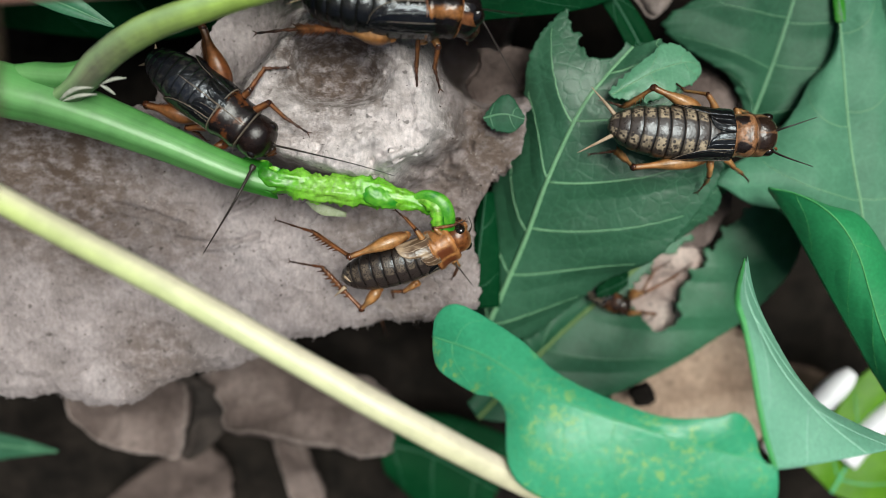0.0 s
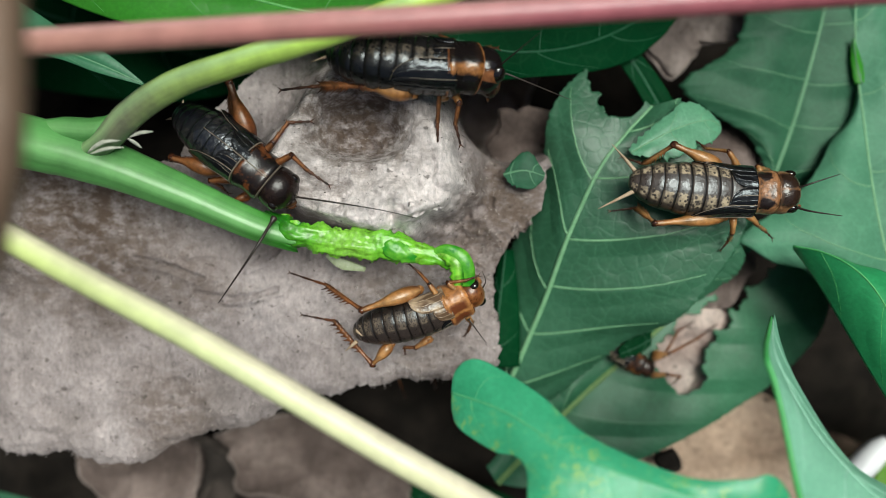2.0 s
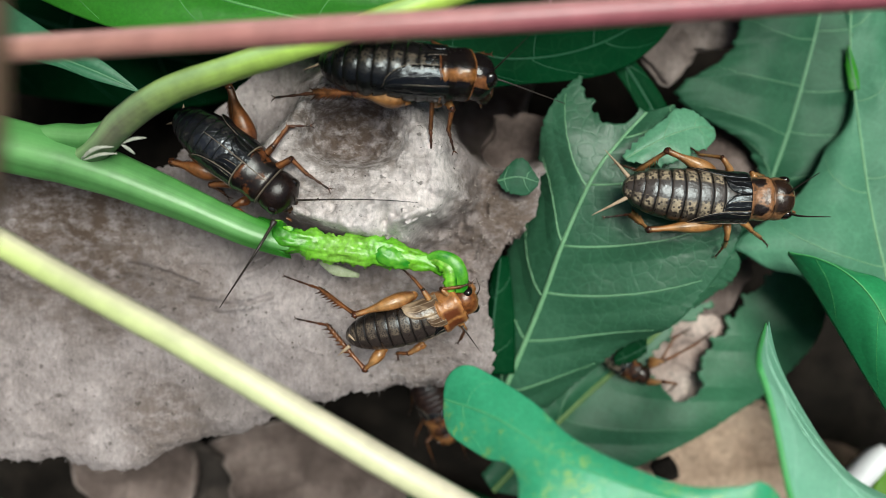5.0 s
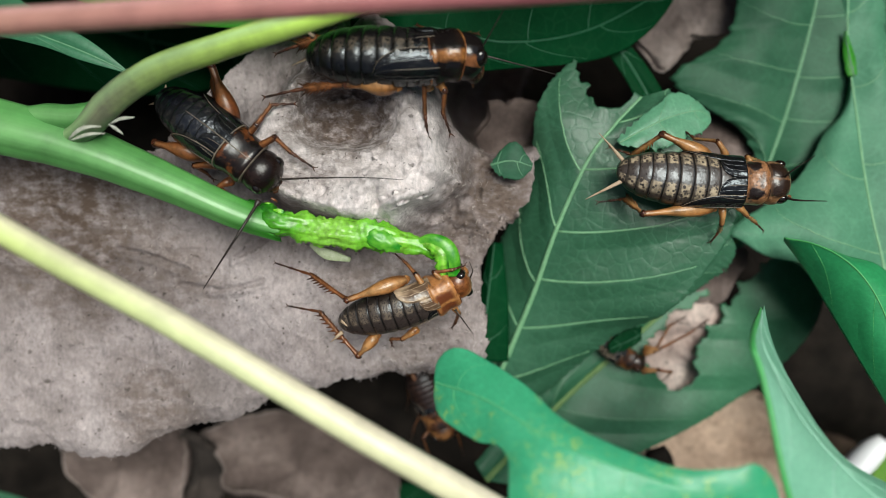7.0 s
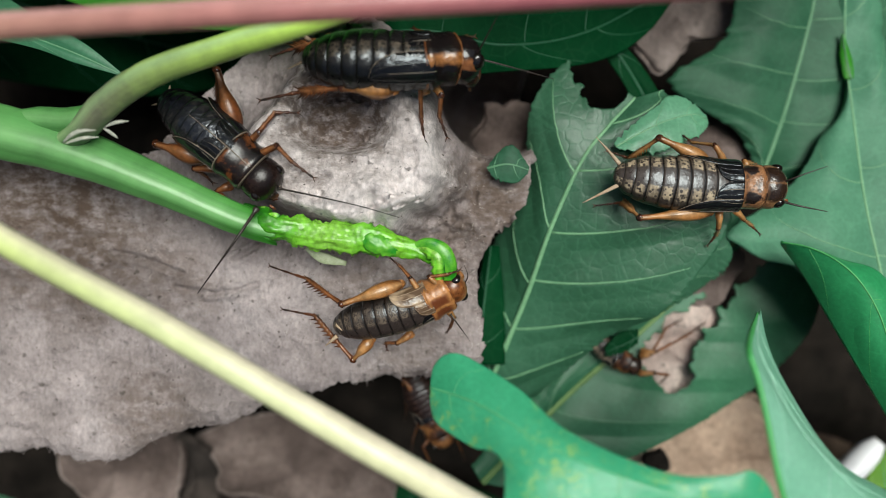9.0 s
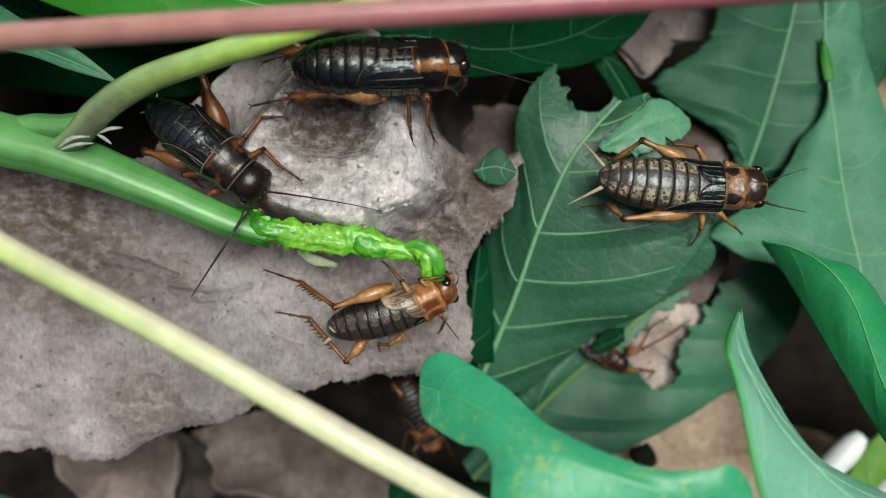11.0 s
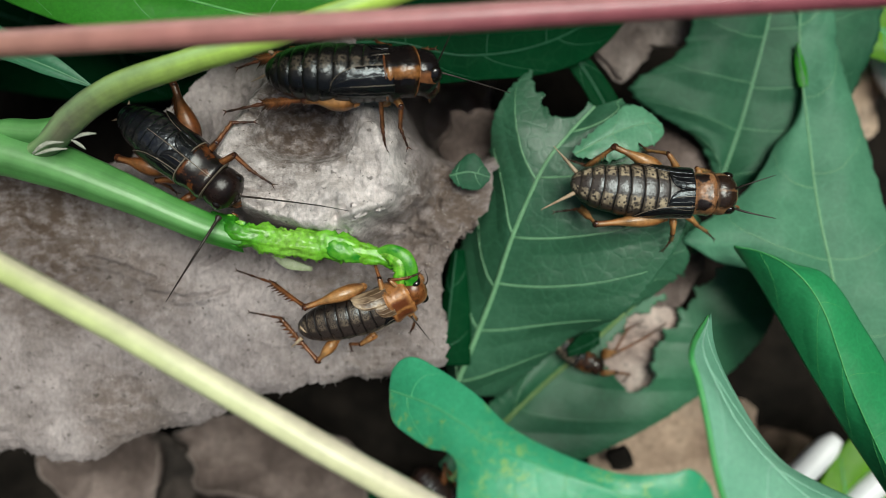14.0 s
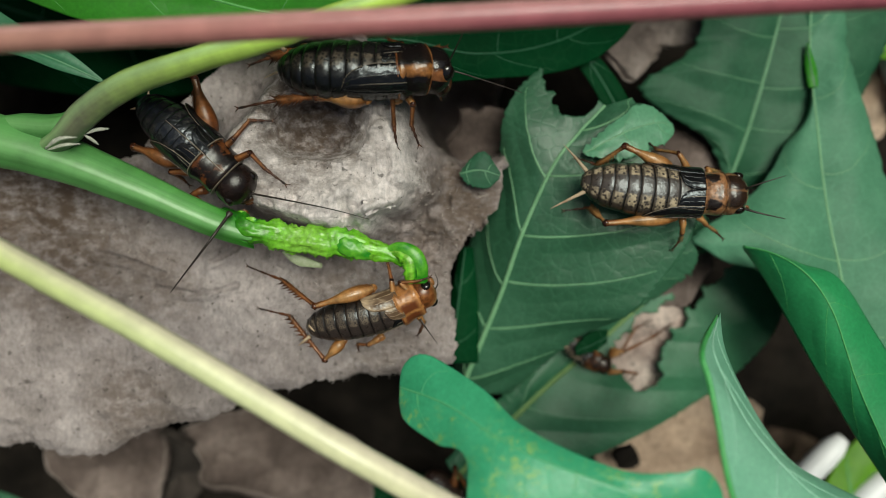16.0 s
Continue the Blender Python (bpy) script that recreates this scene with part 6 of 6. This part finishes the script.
upper, upper_head = cricket("dark cricket with orange-edged collar standing on the tray peak",
    [(-16.43, 23.58, 11), (-9.79, 23.18, 12), (-2.99, 23.04, 12), (1.09, 23.45, 11.5), (4.73, 23.43, 10)], (0, 0.75, 0.66), 7.6, PLATE_GREY, SADDLE_DARK, HEAD_DARK, WING, AMBER, AMBER_DARK,
    [("hind_leg", (-5.59, 19.62, 11.8), (-11.69, 19.78, 12), (-16.96, 19.74, 10), (-22.02, 18.87, 9.2)),
     ("hind_leg", (-6.61, 25.38, 9), (-13.64, 26.64, 9), (-18.25, 25.93, 7), (-21.35, 25.12, 6)),
     ("middle_leg", (-1.81, 20.09, 10), (-2.31, 20.73, 12), (-2.25, 16.94, 9), (-1.92, 14.28, 8)),
     ("middle_leg", (-2.06, 25.66, 8), (-1.35, 27.43, 8), (-2.83, 28.39, 6), (-3.38, 29.06, 5)),
     ("front_leg", (-0.63, 20.58, 10), (0.21, 19.18, 11), (0.00, 16.94, 9), (0.92, 14.57, 8)),
     ("front_leg", (0.43, 25.66, 8), (2.20, 26.72, 8), (3.34, 27.52, 6), (4.48, 27.96, 5))],
    [((-15.40, 23.58, 11), (-18.43, 22.28, 11)), ((-15.50, 25.49, 12), (-17.34, 26.81, 13))], pads=0.35, ridge=1.5, head_w=0.78, neck_at=0.69, leg_k=1.15, neck_w=1.03, collar=CHITIN_AMBER,
    palps=[((3.09, 21.72, 9), (3.82, 20.14, 8.5)), ((3.66, 22.14, 9), (4.36, 20.74, 9))])
upper_feelers = [antenna(upper_head, [(4.68, 23.58, 11), (6.60, 23.03, 11), (10.15, 22.18, 10), (14.13, 21.16, 9)], 0.11),
                 antenna(upper_head, [(4.49, 23.86, 12), (5.71, 24.65, 14), (7.20, 25.70, 16), (8.61, 26.67, 18)], 0.11)]
lower, lower_head = cricket("brown cricket gripping the chewed stem end on the tray",
    [(-13.50, -9.71, 4), (-9.10, -8.59, 5), (-3.94, -7.23, 5.5), (0.07, -5.40, 5.5), (3.23, -3.45, 5)], (-0.18, -0.72, 0.67), 5.6, PLATE_RUST, SADDLE_RED, CHITIN_AMBER, WING_PALE, AMBER, AMBER_DARK,
    [("hind_leg", (-4.79, -3.92, 6), (-12.21, -6.47, 7), (-17.20, -3.41, 4), (-22.64, -1.91, 1)),
     ("hind_leg", (-8.60, -11.20, 4), (-11.24, -14.16, 3), (-16.50, -8.40, 2), (-21.17, -7.80, 0)),
     ("middle_leg", (-1.88, -5.56, 6.5), (-3.50, -3.14, 7.5), (-4.77, -1.73, 6.5), (-6.10, -0.65, 6)),
     ("middle_leg", (-3.67, -10.79, 3), (-5.45, -12.04, 2), (-7.07, -12.22, 0.5), (-6.99, -13.28, -0.5)),
     ("front_leg", (0.58, -4.62, 6.5), (-1.14, -2.93, 7.5), (1.14, -2.63, 8), (2.70, -2.06, 8)),
     ("front_leg", (1.19, -7.34, 4), (2.10, -8.54, 3), (1.68, -9.87, 1), (1.24, -10.74, 0))],
    [((-13.20, -10.90, 4), (-14.91, -12.36, 3)), ((-12.99, -9.27, 5.5), (-12.27, -9.95, 6))], pads=0.40, head_w=0.76, rim=True, leg_k=1.2, neck_at=0.71,
    palps=[((2.61, -2.83, 6), (2.02, -2.09, 6.5))])
lower_feelers = [antenna(lower_head, [(1.61, -7.85, 5), (2.50, -9.10, 5), (4.00, -11.20, 4)], 0.12),
                 antenna(lower_head, [(3.38, -3.96, 5), (3.78, -2.83, 6), (3.34, -1.52, 6)], 0.1)]
right, right_head = cricket("brown mottled cricket resting on an eaten leaf",
    [(22.82, 10.30, 4.10), (29.18, 9.28, 4.60), (35.74, 8.75, 4.80), (40.16, 8.61, 4.80), (44.90, 8.57, 4.40)], (0, 0.12, 1), 6.8, PLATE_BROWN, SADDLE_TAN, HEAD_TAN, WING, AMBER, AMBER,
    [("hind_leg", (35.29, 11.84, 3.60), (28.59, 14.96, 4.60), (25.60, 12.80, 0.80), (22.96, 13.88, -0.40)),
     ("hind_leg", (35.60, 5.44, 3.60), (26.09, 4.57, 4.60), (24.83, 6.82, 0.80), (21.41, 6.43, -0.40)),
     ("middle_leg", (37.38, 11.99, 3.60), (35.82, 14.07, 4.60), (33.90, 14.82, 1.60), (32.65, 16.52, -0.40)),
     ("middle_leg", (36.79, 5.44, 3.60), (37.09, 3.24, 2.60), (37.62, 2.39, 0.20), (36.98, 1.01, -1.00)),
     ("front_leg", (40.29, 11.39, 3.60), (40.07, 12.14, 3.60), (42.87, 12.02, 0.20), (44.55, 11.78, -1.00)),
     ("front_leg", (38.57, 5.88, 3.60), (40.48, 4.44, 2.60), (42.47, 3.70, 0.20), (44.16, 2.57, -1.00))],
    [((23.44, 11.57, 4.60), (20.34, 15.11, 4.60)), ((23.44, 8.92, 4.60), (18.77, 6.55, 3.60))], head_w=0.84, neck_at=0.69, neck_w=0.97, pads=0.33,
    palps=[((44.97, 7.15, 3.60), (46.20, 6.70, 2.60))])
right_feelers = [antenna(right_head, [(43.75, 6.79, 5.60), (45.88, 6.06, 6.60), (49.49, 5.34, 6.60)], 0.16),
                 antenna(right_head, [(43.67, 8.92, 6.10), (45.39, 9.63, 7.60), (48.96, 10.77, 7.60)], 0.14)]
hidden, hidden_head = cricket("small brown cricket half hidden under the eaten leaf",
    [(22.69, -11.87, -14.70), (25.74, -14.95, -14.50), (28.39, -16.89, -14.50), (31.60, -18.37, -14.90)], (0, 0, 1), 3.6, PLATE_BROWN, CHITIN_PATCH, CHITIN_DARK, WING, AMBER, AMBER_DARK,
    [("front_leg", (31.79, -16.22, -14.5), (32.87, -15.94, -13.8), (35.57, -12.05, -15.0), (38.64, -10.92, -17.0)),
     ("middle_leg", (31.97, -15.59, -14.5), (33.54, -15.56, -13.6), (38.54, -13.21, -14.6), (42.35, -11.41, -17.0)),
     ("front_leg", (31.61, -19.01, -14.9), (33.46, -18.86, -14.0), (36.09, -19.44, -15.6), (35.44, -20.92, -17.2))],
    [], pads=0.4, leg_k=1.9)
walker, walker_head = cricket("reddish brown cricket walking in the dark gap under the tray",
    [(-4.33, -17.68, -15.00), (-2.55, -22.12, -15.00), (-0.78, -26.12, -15.00), (0.55, -29.93, -16.00)], (0.10, 0.00, 1.00), 5.4, PLATE_DIM, CHITIN_PATCH, CHITIN_PATCH, WING, AMBER_DARK, AMBER_DARK,
    [("hind_leg", (-3.00, -22.12, -15.00), (-5.53, -18.24, -13.00), (-5.40, -23.61, -18.00), (-6.05, -26.55, -21.00)),
     ("hind_leg", (-1.04, -21.23, -15.00), (0.14, -17.37, -13.00), (0.98, -22.70, -18.00), (1.61, -25.61, -21.00)),
     ("front_leg", (-0.33, -27.01, -15.00), (1.89, -27.65, -14.00), (2.80, -31.36, -18.00), (3.30, -34.02, -21.00)),
     ("front_leg", (-1.66, -27.89, -15.00), (-3.13, -29.41, -14.00), (-2.39, -32.72, -18.00), (-1.85, -35.42, -21.00)),
     ("middle_leg", (-1.66, -25.23, -15.00), (-3.66, -25.89, -14.00), (-4.76, -29.08, -18.00), (-5.30, -31.69, -21.00))],
    [], pads=0.4)


def motions():
    def keyed(ob, rows):
        """Rows of seconds, shift in mm and turn in degrees, from where the thing was built."""
        rest = ob.matrix_basis.copy()
        walk(ob, [(t, Matrix.Translation(rest.translation + Vector(shift) * 0.001) @ pose(0, 0, 0, *turn)) for t, shift, turn in rows])

    still = (0, 0, 0)
    # the walker comes out from under the tray and goes on beneath the broad leaf
    keyed(walker, [(0.0, (-6.5, 12.0, 0), still), (3.0, (-6.0, 11.0, 0), still), (3.8, (-1.5, 3.0, 0), still), (4.6, (-0.6, 1.2, 0), still), (7.0, still, still),
                   (8.5, (0.2, -0.8, 0), (0, 0, 4)), (11.0, (0.0, -2.0, 0), (0, 0, 4)), (12.0, (1.5, -6.0, 0), (0, 0, 8)), (13.0, (6.0, -14.0, 0), (0, 0, 14)), (16.0, (8.0, -17.0, 0), (0, 0, 14))])
    # feelers
    keyed(black_feelers[0], [(0.0, still, (0, 0, -13)), (0.5, still, (0, 0, -12)), (1.0, still, (0, 0, -9)), (2.5, still, (0, 0, -8)), (3.0, still, (0, 0, 30)), (3.5, still, (0, 0, 2)),
                             (4.5, still, still), (7.0, still, still), (7.5, still, (0, 0, -8)), (8.5, still, (0, 0, -10)), (11.0, still, (0, 0, -8)), (12.5, still, (0, 0, -7)), (16.0, still, (0, 0, -7))])
    keyed(black_feelers[1], [(0.0, still, (0, 0, 2)), (2.0, still, (0, 0, 0)), (3.0, still, (0, 12, -6)), (4.0, still, (0, 0, 1)), (7.0, still, still), (11.0, still, (0, 0, 1)), (16.0, still, (0, 0, 0))])
    keyed(upper_feelers[0], [(0.0, still, (0, 0, -38)), (1.0, still, still), (7.0, still, (0, 0, 3)), (11.0, still, (0, 0, 2)), (16.0, still, still)])
    keyed(upper_feelers[1], [(0.0, still, (0, 0, -50)), (1.0, still, still), (4.5, still, (0, 0, 4)), (7.0, still, (0, 0, 20)), (16.0, still, (0, 0, 24))])
    keyed(right_feelers[0], [(0.0, still, (0, -30, -12)), (1.5, still, (0, -20, -5)), (3.2, still, (0, -50, 12)), (8.4, still, (0, -50, 6)), (8.8, still, (0, 0, 0)), (16.0, still, (0, 0, -1))])
    keyed(right_feelers[1], [(0.0, still, still), (2.4, still, still), (3.2, still, (0, -50, 18)), (8.4, still, (0, -50, 18)), (8.8, still, (0, -10, 2)), (16.0, still, (0, -15, 0))])
    # the lower cricket lifts its middle leg to the stem
    leg = [o for o in lower.children if o.name.startswith("middle_leg")][0]
    keyed(leg, [(0.0, still, still), (11.3, still, still), (12.2, still, (0, 0, -26)), (14.0, still, (0, 0, -22)), (16.0, still, (0, 0, -26))])
    # the upper cricket turns a little on the peak
    keyed(upper, [(0.0, (0.35, 0.7, 0), (0, 0, -6)), (4.7, (0.35, 0.7, 0), (0, 0, -6)), (6.7, still, still), (16.0, still, still)])
    # the pale stem sways a little
    keyed(yellow_stem, [(0.0, still, (0, 0, -0.8)), (1.0, still, (0, 0, -0.8)), (2.0, still, (0, 0, -0.2)), (2.6, still, still), (3.5, still, (0, 0, -0.4)), (4.5, still, (0, 0, -0.3)), (7.0, still, still), (16.0, still, still)])
    # the eaten leaf settles a little
    keyed(eaten_leaf, [(0.0, still, still), (7.4, still, still), (7.8, (-0.45, 0.3, 0), still), (8.6, (-0.45, 0.3, 0), still), (11.0, (-0.33, 0.33, 0), still), (16.0, (-0.33, 0.33, 0), still)])
    # the black cricket shifts as it feeds
    keyed(black, [(0, (-0.58, -1.11, 0), (0, 0, -1.0)), (0.5, (-0.63, -0.96, 0), (0, 0, -1.0)), (1, (-0.68, -1.03, 0), (0, 0, -1.0)), (1.5, (-0.67, -0.91, 0), (0, 0, -1.0)), (2, (-0.58, -0.92, 0), (0, 0, -1.0)), (2.5, (-0.70, -0.87, 0), (0, 0, -1.0)), (3, (-1.67, 2.64, 0), (0, 0, -1.0)), (3.5, (-0.57, 1.14, 0), (0, 0, -1.0)), (4, (0.00, -0.12, 0), (0, 0, -1.0)), (4.5, (0.35, -0.69, 0), (0, 0, -1.0)), (7, (-0.57, -0.44, 0), (0, 0, -0.0)), (7.5, (1.24, -0.65, 0), (0, 0, -6.7)), (8, (0.47, -0.37, 0), (0, 0, -3.9)), (8.5, (0.28, -0.53, 0), (0, 0, -3.2)), (11, (-0.33, -0.65, 0), (0, 0, -1.8)), (11.5, (-0.40, -0.55, 0), (0, 0, -1.4)), (12, (-0.52, -0.65, 0), (0, 0, -0.9)), (12.5, (-0.46, -0.67, 0), (0, 0, -0.7)), (13, (-0.54, -0.79, 0), (0, 0, -0.7)), (13.5, (-0.56, -0.80, 0), (0, 0, -0.6)), (14, (-0.66, -0.78, 0), (0, 0, -0.6)), (14.5, (-0.65, -0.72, 0), (0, 0, -0.6)), (15, (0.26, -0.54, 0), (0, 0, -3.5)), (15.5, (0.49, -0.96, 0), (0, 0, -5.0)), (16, (-0.14, -0.45, 0), (0, 0, -4.3))])
    # the lower cricket tugs at the stem
    keyed(lower, [(0, (0.67, -0.10, 0), (0, 0, 0.6)), (0.5, (-0.09, 0.11, 0), (0, 0, 1.7)), (1, (-0.17, -0.33, 0), (0, 0, -1.3)), (1.5, (-0.09, -0.13, 0), (0, 0, -0.1)), (2, (-0.15, -0.04, 0), (0, 0, -0.0)), (2.5, (-0.01, -0.07, 0), (0, 0, -1.1)), (3, (-0.20, -0.31, 0), (0, 0, -1.1)), (3.5, (-0.38, -0.35, 0), (0, 0, -3.3)), (4, (-0.04, -0.08, 0), (0, 0, -1.2)), (4.5, (-0.19, 0.02, 0), (0, 0, -1.2)), (7, (0.00, 0.00, 0), (0, 0, 0.0)), (7.5, (0.00, -0.08, 0), (0, 0, -1.1)), (8, (-0.00, -0.06, 0), (0, 0, -0.0)), (8.5, (-0.18, -0.00, 0), (0, 0, -0.1)), (11, (0.11, -0.29, 0), (0, 0, -0.3)), (11.5, (0.07, -0.22, 0), (0, 0, 0.9)), (12, (0.02, -0.16, 0), (0, 0, -0.3)), (12.5, (-0.03, 0.24, 0), (0, 0, 0.8)), (13, (-0.13, 0.20, 0), (0, 0, 0.8)), (13.5, (-0.31, 0.15, 0), (0, 0, 0.7)), (14, (-0.34, 0.23, 0), (0, 0, -0.0)), (14.5, (-0.27, 0.27, 0), (0, 0, -1.1)), (15, (-0.29, 0.29, 0), (0, 0, -1.1)), (15.5, (-0.35, 0.25, 0), (0, 0, -0.0)), (16, (-0.44, -0.32, 0), (0, 0, -1.9))])


motions()
